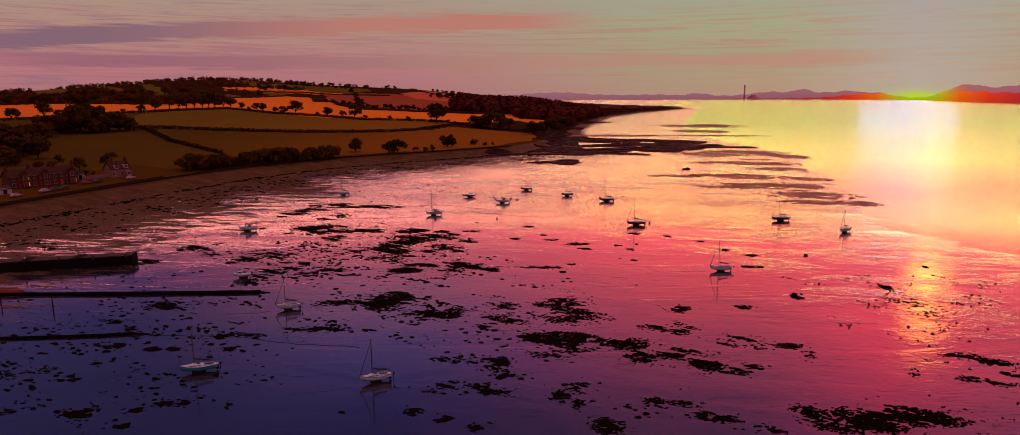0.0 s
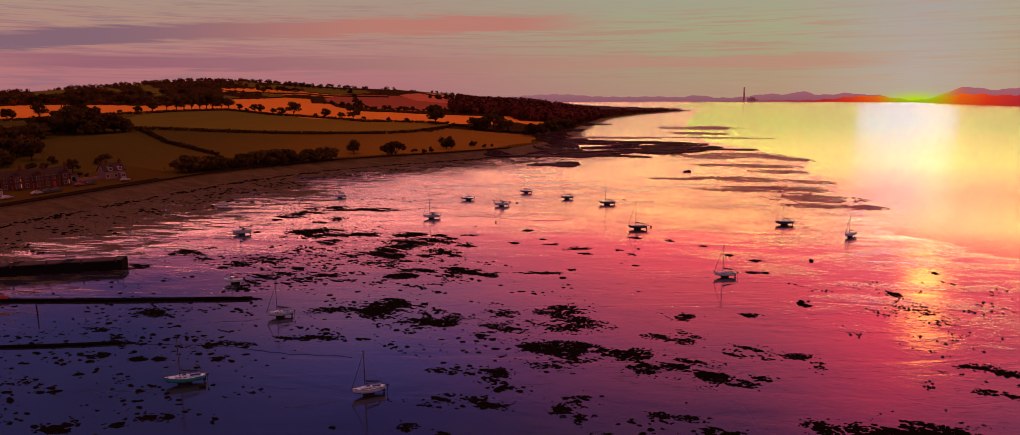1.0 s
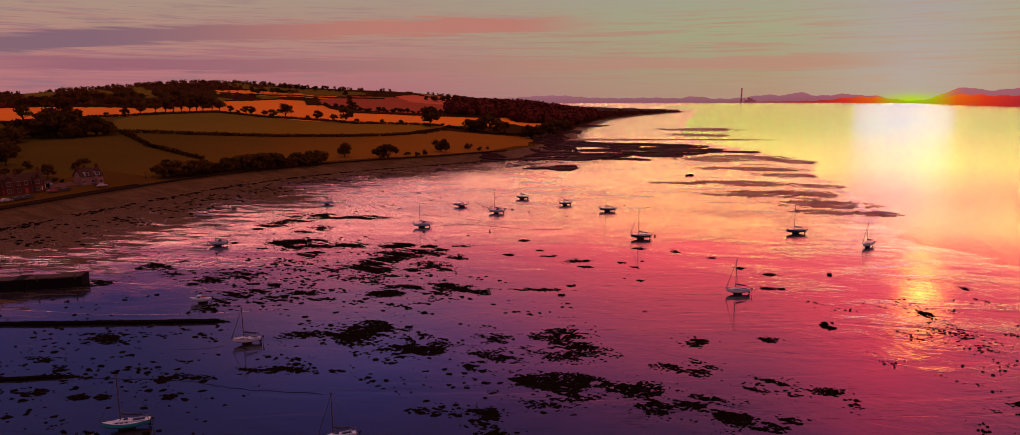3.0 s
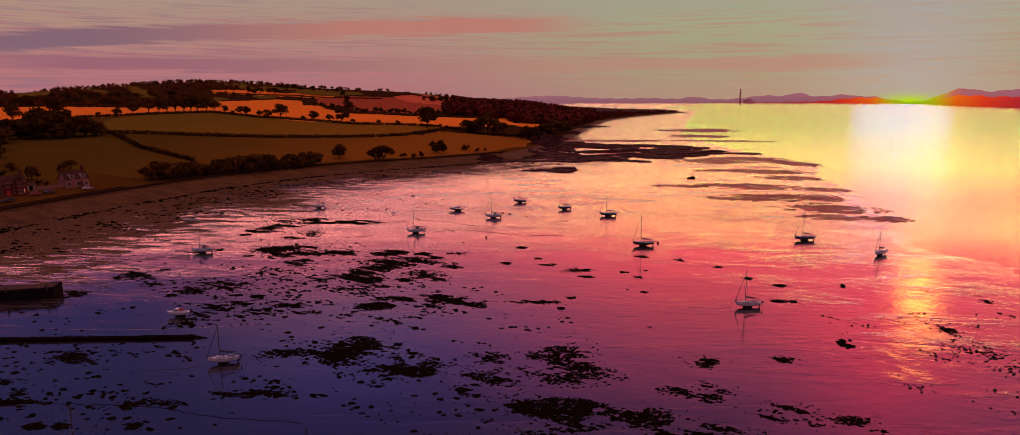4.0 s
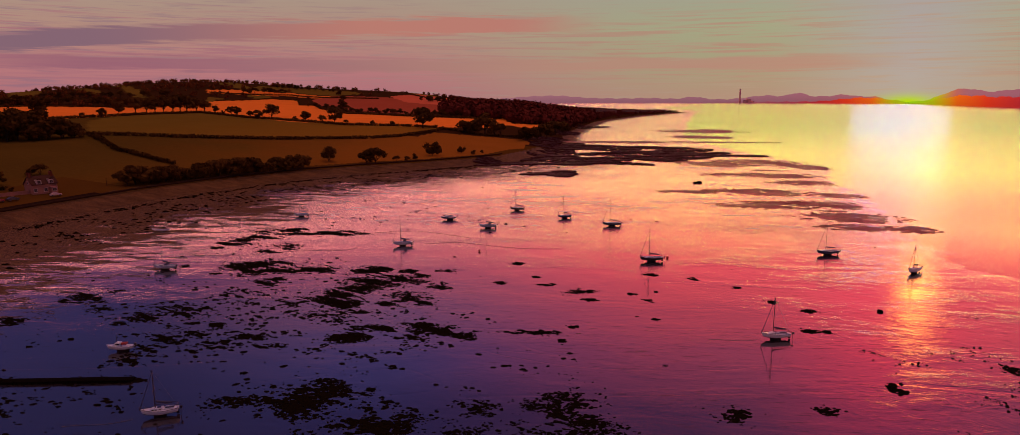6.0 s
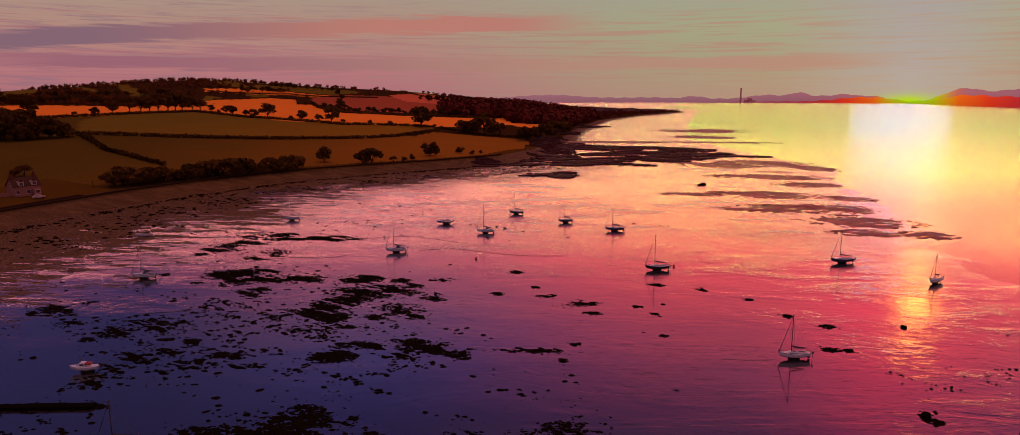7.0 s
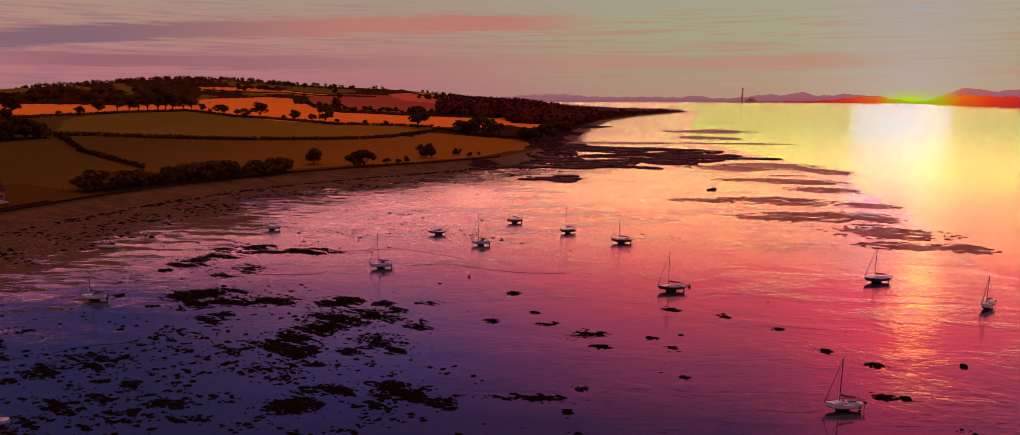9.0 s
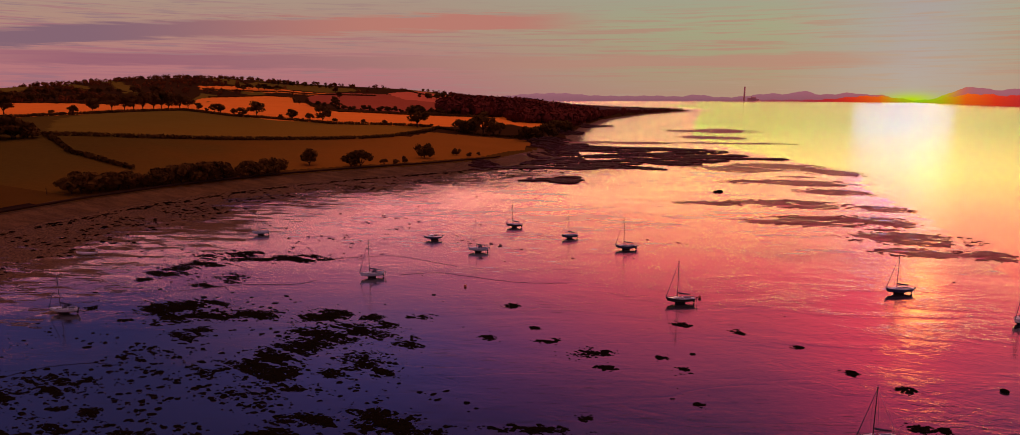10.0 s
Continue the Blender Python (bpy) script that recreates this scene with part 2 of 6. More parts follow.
    film = maths(t, "MULTIPLY", film, maths(t, "MULTIPLY_ADD", pool, -0.6, 1.0))
    calm_far = smooth(t, node(t, "ShaderNodeSeparateXYZ", {0: pos}).outputs[1], 420.0, 1000.0, 0.22, 0.12)
    far_film = smooth(t, node(t, "ShaderNodeSeparateXYZ", {0: pos}).outputs[1], 170.0, 330.0, 0.0, 0.21)
    t.links.new(maths(t, "MULTIPLY_ADD", cover, 0.5, maths(t, "ADD", film, maths(t, "MINIMUM", far_film, calm_far)), clamp=True), b.inputs["Roughness"])
    b.inputs["IOR"].default_value = 1.62
    matt = maths(t, "MAXIMUM", maths(t, "MAXIMUM", cover, hair), stony)
    t.links.new(maths(t, "MULTIPLY_ADD", matt, -0.49, 0.5), b.inputs["Specular IOR Level"])
    # extra coat over the far flat, added to brighten its sheen
    far_sheen = smooth(t, node(t, "ShaderNodeSeparateXYZ", {0: pos}).outputs[1], 225.0, 400.0, 0.0, 0.75)
    far_sheen = maths(t, "MULTIPLY", far_sheen, maths(t, "SUBTRACT", 1.0, near_shore))
    t.links.new(maths(t, "MULTIPLY", far_sheen, maths(t, "SUBTRACT", 1.0, matt)), b.inputs["Coat Weight"])
    b.inputs["Coat Roughness"].default_value, b.inputs["Coat IOR"].default_value = 0.22, 1.5
    bent = node(t, "ShaderNodeMapping", {"Vector": pos, "Rotation": (0, 0, 0.45), "Scale": (0.85, 1.0, 1.0)}).outputs[0]
    wave = node(t, "ShaderNodeTexNoise", {"Vector": bent, "Scale": 0.34, "Detail": 6.0, "Roughness": 0.62, "Distortion": 1.4}).outputs[0]
    h1 = maths(t, "MULTIPLY", maths(t, "MULTIPLY_ADD", n_mid, 0.5, maths(t, "MULTIPLY_ADD", n_fine, 0.20, maths(t, "MULTIPLY_ADD", n_thin, 0.15, maths(t, "MULTIPLY", n_lump, 0.30)))), 0.11)
    h1 = maths(t, "MULTIPLY", h1, maths(t, "MULTIPLY_ADD", ripple, -0.7, 1.0, clamp=True))
    h2 = maths(t, "MULTIPLY", maths(t, "MULTIPLY", wave, ripple), maths(t, "MULTIPLY_ADD", pool, -0.16, 0.34))
    h3 = maths(t, "MULTIPLY", maths(t, "MULTIPLY", n_fine, cover), 0.5)
    rough_bed = maths(t, "MULTIPLY", maths(t, "ADD", h1, h2), maths(t, "MULTIPLY_ADD", pool, -0.4, 1.0))
    # thin drainage runnels: the narrow level set of a warped noise
    warp = node(t, "ShaderNodeTexNoise", {"Vector": long, "Scale": 0.03, "Detail": 2.0, "Distortion": 1.2}).outputs[0]
    line = smooth(t, maths(t, "ABSOLUTE", maths(t, "SUBTRACT", warp, 0.5)), 0.0, 0.006)
    shelf = maths(t, "MULTIPLY", pool, -0.004)
    h = maths(t, "ADD", maths(t, "ADD", rough_bed, shelf), maths(t, "ADD", h3, maths(t, "MULTIPLY", line, 0.014)))
    bump = node(t, "ShaderNodeBump", {"Strength": 0.35, "Distance": 1.0, "Height": h})
    t.links.new(bump.outputs[0], b.inputs["Normal"])
    t.links.new(bump.outputs[0], b.inputs["Coat Normal"])
    return m


def water_material():
    """Firth water: the evening's green-gold glow painted into the sheen over a dark body."""
    m = bpy.data.materials.new("calm_water")
    m.use_nodes = True
    t = m.node_tree
    t.nodes.remove(t.nodes["Principled BSDF"])
    pos = node(t, "ShaderNodeTexCoord").outputs["Object"]
    n1 = node(t, "ShaderNodeTexNoise", {"Vector": pos, "Scale": 0.012, "Detail": 4.0}).outputs[0]
    n2 = node(t, "ShaderNodeTexNoise", {"Vector": pos, "Scale": 0.9, "Detail": 3.0}).outputs[0]
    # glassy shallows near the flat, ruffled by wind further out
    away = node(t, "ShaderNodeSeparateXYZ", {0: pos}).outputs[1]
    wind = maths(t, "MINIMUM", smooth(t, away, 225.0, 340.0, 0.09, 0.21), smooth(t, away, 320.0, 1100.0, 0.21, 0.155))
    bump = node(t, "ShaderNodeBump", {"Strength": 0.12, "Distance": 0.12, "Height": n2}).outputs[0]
    # the sunset's yellow-green is put into the reflection colour far out
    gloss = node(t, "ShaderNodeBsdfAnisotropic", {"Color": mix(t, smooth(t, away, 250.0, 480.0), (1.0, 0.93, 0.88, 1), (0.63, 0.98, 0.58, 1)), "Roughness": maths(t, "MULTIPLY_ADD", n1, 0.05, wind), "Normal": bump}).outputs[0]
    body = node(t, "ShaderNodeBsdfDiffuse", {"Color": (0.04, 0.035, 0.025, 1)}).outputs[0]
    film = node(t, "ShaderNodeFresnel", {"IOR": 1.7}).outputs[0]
    # shine painted in: reflection strengthened past Fresnel with distance
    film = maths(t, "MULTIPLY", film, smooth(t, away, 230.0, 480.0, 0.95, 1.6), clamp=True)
    both = node(t, "ShaderNodeMixShader", {0: film, 1: body, 2: gloss}).outputs[0]
    t.links.new(both, t.nodes["Material Output"].inputs[0])
    return m


def glow_material(name, colour, strength):
    m = bpy.data.materials.new(name)
    m.use_nodes = True
    b = m.node_tree.nodes["Principled BSDF"]
    b.inputs["Base Color"].default_value = (0.05, 0.05, 0.05, 1)
    b.inputs["Emission Color"].default_value, b.inputs["Emission Strength"].default_value = (*colour, 1), strength
    return m


def ridge_material():
    """Far hills that glow by themselves: sunset red near the sun, mauve haze to either side, painted into the emission.
    """
    m = bpy.data.materials.new("ridge_glow")
    m.use_nodes = True
    t = m.node_tree
    b = t.nodes["Principled BSDF"]
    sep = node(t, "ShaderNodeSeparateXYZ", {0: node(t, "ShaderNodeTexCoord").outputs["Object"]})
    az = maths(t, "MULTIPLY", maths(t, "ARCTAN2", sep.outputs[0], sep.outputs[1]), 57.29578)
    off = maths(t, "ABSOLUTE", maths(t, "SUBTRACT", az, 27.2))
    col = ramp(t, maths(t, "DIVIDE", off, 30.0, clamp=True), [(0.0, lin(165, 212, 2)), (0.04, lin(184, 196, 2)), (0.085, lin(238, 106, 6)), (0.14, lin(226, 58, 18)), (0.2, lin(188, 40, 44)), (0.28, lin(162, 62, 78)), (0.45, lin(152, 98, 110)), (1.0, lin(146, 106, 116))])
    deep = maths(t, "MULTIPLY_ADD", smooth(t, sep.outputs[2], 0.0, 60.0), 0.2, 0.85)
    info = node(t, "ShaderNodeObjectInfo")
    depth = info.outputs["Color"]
    # the further range gets less of the painted sunset red
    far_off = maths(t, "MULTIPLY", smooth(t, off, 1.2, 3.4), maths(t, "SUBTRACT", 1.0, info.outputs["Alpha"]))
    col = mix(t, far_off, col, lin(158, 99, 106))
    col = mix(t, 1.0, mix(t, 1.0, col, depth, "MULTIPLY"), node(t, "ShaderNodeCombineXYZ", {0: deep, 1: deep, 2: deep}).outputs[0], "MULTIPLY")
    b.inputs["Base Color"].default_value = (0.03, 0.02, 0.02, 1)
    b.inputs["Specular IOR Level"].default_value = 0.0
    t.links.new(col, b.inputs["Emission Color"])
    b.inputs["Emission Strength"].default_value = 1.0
    return m


MUD, WATER, RIDGE = mud_material(), water_material(), ridge_material()
BARMUD = material("bar_silt", (0.26, 0.062, 0.042), 0.55, scale=0.8, vary=0.5, bump=1.0, dist=0.4, second=(0.06, 0.015, 0.012), spec=0.2, wet=0.42)
SHINGLE = material("shingle", (0.115, 0.067, 0.035), 0.85, scale=0.7, bump=0.6, dist=0.15, spec=0.0)
VERGE = material("verge_grass", (0.084, 0.0432, 0.0084), 0.9, scale=0.3, bump=0.6, dist=0.3, spec=0.0)
# the eastward tints paint the sunset's warm light onto both grasses
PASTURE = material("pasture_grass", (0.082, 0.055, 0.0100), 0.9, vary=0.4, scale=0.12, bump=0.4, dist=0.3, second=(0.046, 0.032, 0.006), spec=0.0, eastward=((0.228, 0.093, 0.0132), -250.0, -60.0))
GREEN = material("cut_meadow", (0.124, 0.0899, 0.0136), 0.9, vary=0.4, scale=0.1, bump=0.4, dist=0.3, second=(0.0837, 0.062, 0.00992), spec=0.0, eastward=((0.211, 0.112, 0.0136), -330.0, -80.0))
WHEAT = material("ripe_wheat", (0.68, 0.215, 0.030), 0.85, vary=0.4, scale=0.16, bump=0.4, dist=0.3, second=(0.52, 0.15, 0.018), spec=0.0)
STUBBLE = material("cut_stubble", (0.476, 0.128, 0.0638), 0.9, scale=0.09, bump=0.4, dist=0.3, second=(0.357, 0.085, 0.0382), spec=0.0)
PLOUGH = material("turned_stubble", (0.288, 0.0736, 0.0352), 0.9, scale=0.09, bump=0.4, dist=0.3, second=(0.208, 0.0496, 0.024), spec=0.0)
WOODFLOOR = material("wood_floor", (0.042, 0.0204, 0.0072), 0.95, scale=0.1, bump=0.4, dist=0.3, spec=0.0)
LEAF = material("dark_leaf", (0.0713, 0.0372, 0.00868), 0.75, vary=0.3, scale=0.4, bump=0.0, spread=0.3, spec=0.0)
FARLEAF = material("far_leaf", (0.13, 0.0425, 0.012), 0.8, vary=0.35, scale=0.12, bump=0.0, spec=0.0)
# far foliage again, with the red evening haze put into its colour
HAZEDLEAF = material("hazed_leaf", (0.122, 0.027, 0.018), 0.8, vary=0.4, scale=0.08, bump=0.0, second=(0.045, 0.0099, 0.0072), spec=0.0)
BARK = material("bark", (0.036, 0.024, 0.018), 0.9, scale=2.0, bump=0.5, dist=0.05, spec=0.0)
WEED = material("bladder_wrack", (0.009, 0.007, 0.0035), 0.8, scale=1.0, bump=0.7, dist=0.12, second=(0.003, 0.0025, 0.0015), spec=0.0)
STONE = material("harbour_stone", (0.0091, 0.0063, 0.007), 0.85, scale=0.8, bump=0.6, dist=0.08, spec=0.05)
REEFWEED = material("reef_weed", (0.034, 0.009, 0.0075), 0.65, vary=0.4, scale=0.5, bump=0.6, dist=0.15, second=(0.012, 0.0042, 0.0036), spec=0.05)

# ---- helpers for building ----


def part(name, bm, mat, parent=None, label="", shade=False):
    """Links a bmesh as one mesh object, under a thing or a part."""
    me = bpy.data.meshes.new(name)
    if shade:
        for f in bm.faces:
            f.smooth = True
    bm.to_mesh(me)
    bm.free()
    me.materials.append(mat)
    ob = new(name, me)
    ob.parent = parent
    return tagged(ob, label)


def sheet(name, verts, faces, mat, smooth_faces=True):
    me = bpy.data.meshes.new(name)
    me.from_pydata([tuple(v) for v in verts], [], [tuple(int(i) for i in f) for f in faces])
    me.materials.append(mat)
    if smooth_faces:
        me.polygons.foreach_set("use_smooth", [True] * len(me.polygons))
    me.update()
    return new(name, me)


def box(size, at=(0, 0, 0), bevel=0.0, bm=None, turn=None):
    out = bm or bmesh.new()
    m = Matrix.Translation(at) @ (turn or Matrix()) @ Matrix.Diagonal((*size, 1))
    made = bmesh.ops.create_cube(out, size=1, matrix=m)
    if bevel:
        edges = {e for v in made["verts"] for e in v.link_edges}
        bmesh.ops.bevel(out, geom=list(edges), offset=bevel, segments=2, affect="EDGES")
    return out


def rod(a, b, r0, r1=None, sides=8, bm=None):
    out = bm or bmesh.new()
    a, b = Vector(a), Vector(b)
    d = b - a
    m = Matrix.Translation((a + b) / 2) @ d.to_track_quat("Z", "Y").to_matrix().to_4x4()
    bmesh.ops.create_cone(out, cap_ends=True, segments=sides, radius1=r0, radius2=r0 if r1 is None else r1, depth=d.length, matrix=m)
    return out


def skin(rings, close_ends=False, loop=False):
    """A surface through rings of equal numbers of points."""
    bm = bmesh.new()
    rows = [[bm.verts.new(p) for p in ring] for ring in rings]
    n = len(rows[0])
    for r0, r1 in zip(rows, rows[1:]):
        for i in range(n if loop else n - 1):
            j = (i + 1) % n
            bm.faces.new((r0[i], r0[j], r1[j], r1[i]))
    if close_ends:
        bm.faces.new(rows[0][::-1])
        bm.faces.new(rows[-1])
    bmesh.ops.recalc_face_normals(bm, faces=bm.faces)
    return bm


# ---- the lie of the land ----
SHORE = [(-196, 60), (-200, 150), (-196, 215), (-186, 262), (-178, 300), (-167, 345), (-151, 385), (-129, 418), (-98, 449), (-62, 479), (-20, 524), (6, 600),
         (19, 690), (27, 840), (57, 1060), (100, 1290), (190, 1560), (330, 1860), (385, 1960), (300, 2010), (150, 2100), (60, 2400), (-200, 3000), (-900, 3600), (-2500, 4000)]
MOUNDS = [(-260, 430, 130, 130, 16.4), (-420, 620, 200, 170, 19.7), (-560, 900, 220, 220, 8.7), (-350, 950, 200, 220, 23.7), (-150, 720, 150, 180, 12.1), (-120, 1050, 170, 220, 13.0), (0, 1200, 130, 170, 15),
          (-800, 1600, 260, 300, 63), (-500, 1750, 250, 300, 37), (-280, 1500, 220, 280, 35), (-180, 1950, 250, 250, 24), (-1000, 1250, 300, 300, 40), (-400, 300, 200, 150, 6),
          (-900, 700, 350, 300, 19.5), (60, 1700, 200, 350, 4)]
# the low-water line, from far to near
TIDE = [(420, 1990), (260, 1300), (205, 1055), (150, 800), (160, 622), (176, 475), (150, 416), (141, 357), (128, 300), (118, 262), (112, 236), (122, 205), (150, 160), (210, 60)]


def ease(lo, hi, v):
    s = np.clip((v - lo) / (hi - lo), 0, 1)
    return s * s * (3 - 2 * s)


def inland(x, y, line=SHORE):
    """Distance from the line, positive on its left."""
    x, y = np.asarray(x, float), np.asarray(y, float)
    best, side = np.full(x.shape, 1e9), np.ones(x.shape)
    for (ax, ay), (bx, by) in zip(line, line[1:]):
        ux, uy = bx - ax, by - ay
        s = np.clip(((x - ax) * ux + (y - ay) * uy) / (ux * ux + uy * uy), 0, 1)
        dx, dy = x - ax - s * ux, y - ay - s * uy
        d = np.hypot(dx, dy)
        side = np.where(d < best, np.where(ux * dy - uy * dx > 0, 1, -1), side)
        best = np.minimum(best, d)
    return best * side


def swell(x, y, size, seed=0.0):
    """Cheap smooth waves of about that size, from -1 to 1."""
    a, b = x / size + seed, y / size - seed * 1.7
    return (np.sin(a * 2.1 + 1.3 * np.sin(b * 1.7 + seed)) + np.sin(b * 2.6 + 1.1 * np.sin(a * 2.3)) + np.sin((a + b) * 3.9 + seed * 3)) / 3


def height(x, y):
    x, y = np.asarray(x, float), np.asarray(y, float)
    d = inland(x, y)
    hills = sum(h * np.exp(-((x - cx) / rx) ** 2 - ((y - cy) / ry) ** 2) for cx, cy, rx, ry, h in MOUNDS)
    land = 3 * ease(0, 16, d) + (1 - np.exp(-np.maximum(d - 12, 0) / 70)) * hills + 0.12
    out = inland(x, y, TIDE)
    wob = 5 * swell(x, y * 2.2, 22.0, 2.0) + 2.5 * swell(x, y * 2.5, 8.0, 5.0)
    flat = 0.13 * np.tanh(-(out + wob) / 12) + 0.02 * swell(x, y, 9.0, 1.0)
    flat = np.where(out > 60, np.minimum(flat, -0.05) - 0.4, flat)
    return np.where(d > 0, land, flat)


FIELDS = {
    'wheat1': [(-365, 772), (-284, 691), (-233, 661), (-182, 664), (-135, 684), (-106, 714), (-67, 774), (-40, 906), (-53, 989), (-108, 895), (-163, 827), (-221, 808), (-275, 878), (-498, 1412), (-555, 1416), (-634, 1345)],
    'wheat2': [(-470, 543), (-433, 561), (-401, 580), (-374, 624), (-365, 772), (-634, 1344), (-644, 1285), (-693, 1191), (-729, 1154), (-798, 1103), (-880, 1013)],
    'wheat3': [(-684, 1409), (-631, 1432), (-531, 1464), (-418, 1420), (-429, 1459), (-544, 1503), (-640, 1487), (-696, 1436)],
    'stub1': [(-472, 1418), (-238, 867), (-173, 879), (-106, 1100), (-161, 1333), (-277, 1407), (-400, 1458), (-457, 1456)],
    'stub2': [(-318, 1440), (-272, 1535), (-206, 1505), (-150, 1525), (-138, 1390), (-200, 1340), (-262, 1350)],
    'hill_green': [(-640, 1496), (-545, 1512), (-430, 1470), (-400, 1500), (-420, 1560), (-520, 1600), (-640, 1570)],
    'pasture': [(-99, 665), (-55, 675), (-11, 689), (-18, 598), (-54, 538), (-99, 501), (-126, 535)],
    'wheat4': [(-57, 905), (8, 974), (-22, 862)],
    'green': [(-279, 455), (-239, 479), (-199, 522), (-138, 588), (-121, 613), (-102, 684), (-105, 706), (-180, 657), (-280, 681), (-353, 735), (-374, 624), (-361, 573)],
}


def within(x, y, poly):
    hit = np.zeros(np.shape(x), bool)
    for (ax, ay), (bx, by) in zip(poly, poly[1:] + poly[:1]):
        cross = ((ay > y) != (by > y)) & (x < (bx - ax) * (y - ay) / ((by - ay) or 1e-9) + ax)
        hit ^= cross
    return hit


def steps(*runs):
    """Grid lines: runs of (end, step) from a first value."""
    v = [runs[0]]
    for end, gap in runs[1:]:
        n = max(1, round((end - v[-1]) / gap))
        v += list(np.linspace(v[-1], end, n + 1)[1:])
    return np.array(v)


def build_ground():
    xs = steps(-4800, (-1400, 200), (-720, 9), (-230, 4.5), (200, 3), (420, 12), (4800, 250))
    ys = steps(-900, (40, 80), (560, 3), (800, 4), (1000, 6), (2100, 11), (4950, 130))
    gx, gy = np.meshgrid(xs, ys)
    gz = height(gx, gy)
    nx, ny = len(xs), len(ys)
    idx = np.arange(nx * ny).reshape(ny, nx)
    faces = np.stack([idx[:-1, :-1], idx[:-1, 1:], idx[1:, 1:], idx[1:, :-1]], -1).reshape(-1, 4)
    me = bpy.data.meshes.new("ground")
    me.from_pydata(np.stack([gx, gy, gz], -1).reshape(-1, 3).tolist(), [], faces.tolist())
    for m in (MUD, SHINGLE, VERGE, PASTURE, GREEN, WHEAT, STUBBLE, WOODFLOOR, PLOUGH):
        me.materials.append(m)
    cx, cy = (xs[:-1] + xs[1:]) / 2, (ys[:-1] + ys[1:]) / 2
    mx, my = np.meshgrid(cx, cy)
    d = inland(mx, my)
    slot = np.zeros(mx.shape, int)
    slot[d > np.where(my > 380, 15, 21)] = 2
    slot[d > 27] = 3
    slot[(d > 26) & (d < 52) & (my < 350)] = 2
    slot[(d > 5) & (my > 620)] = 7
    slot[(d > 24) & (np.hypot(mx, my) > 1050) & (swell(mx, my, 90, 8.0) > 0.05)] = 4
    slot[(d > 24) & ((np.hypot(mx, my) > 1050) & (swell(mx, my, 120, 4.0) > -0.1) | ((my > 880) & (mx > -70)))] = 7
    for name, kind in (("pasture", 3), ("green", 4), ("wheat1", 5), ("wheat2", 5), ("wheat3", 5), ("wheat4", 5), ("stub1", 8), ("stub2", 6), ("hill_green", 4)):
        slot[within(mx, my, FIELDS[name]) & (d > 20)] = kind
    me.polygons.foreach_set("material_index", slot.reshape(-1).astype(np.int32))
    me.polygons.foreach_set("use_smooth", np.ones(len(faces), bool))
    dv, tv = inland(gx, gy), inland(gx, gy, TIDE)
    dry = ease(-105, 0, dv + 18 * swell(gx, gy, 40.0, 3.0)) * (0.86 - 0.8 * ease(440, 560, gy)) + 0.27 * ease(-140, -60, dv) * ease(400, 240, gy) + 0.8 * ease(-20, -4, dv)
    rip = ease(-120, -60, tv) * ease(20, 60, gx) * (1 - 0.8 * ease(-28, -8, tv)) * ease(330, 240, gy) * (0.65 + 0.35 * swell(gx, gy, 30.0, 7.0)) + 0.12 + 0.35 * ease(260, 400, gy) + 0.25 * ease(50, 95, -gx) * ease(160, 185, gy) * (1 - ease(200, 300, gy))
    for name, v in (("dry", dry), ("ripple", rip), ("bank", np.clip(dv, -30, 30) - 40 * ease(480, 560, gy))):
        a = me.attributes.new(name, "FLOAT", "POINT")
        a.data.foreach_set("value", v.reshape(-1).astype(np.float32))
    me.update()
    tagged(new("ground", me), "tidal mudflat rising to a shingle bank and farmland", "ground", kind="structure")


build_ground()
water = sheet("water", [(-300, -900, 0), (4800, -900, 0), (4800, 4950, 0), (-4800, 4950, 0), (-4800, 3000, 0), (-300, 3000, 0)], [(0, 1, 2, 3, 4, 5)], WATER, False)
tagged(water, "calm firth water with a green-gold shine painted in", "water", kind="structure")


def ridge(name, reach, az0, az1, base, tops, tone, red, label):
    """A far hill range: a thick wall of hills along a line of (azimuth, distance), its crest from a sum of waves."""
    verts, faces = [], []
    n = 240
    for i in range(n + 1):
        az = az0 + (az1 - az0) * i / n
        dist = float(np.interp(az, [p[0] for p in reach], [p[1] for p in reach]))
        s = min(1, (i + 2) / 14, (n - i + 2) / 14)
        crest = base + sum(h * math.exp(-((az - a) / w) ** 2) for a, w, h in tops)
        crest = max(1.5, (crest + 2.5 * math.sin(az * 5.1) + 1.4 * math.sin(az * 13.7 + 1) + 0.8 * math.sin(az * 31.0)) * s)
        for r, z in ((dist, -0.3), (dist + 30, crest * 0.6), (dist + 80, crest), (dist + 260, -0.3)):
            verts.append((r * math.sin(radians(az)), r * math.cos(radians(az)), z))
    for i in range(n):
        for k in range(3):
            a = i * 4 + k
            faces.append((a, a + 4, a + 5, a + 1))
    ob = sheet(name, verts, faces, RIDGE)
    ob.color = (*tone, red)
    return tagged(ob, label, "hills", kind="structure")


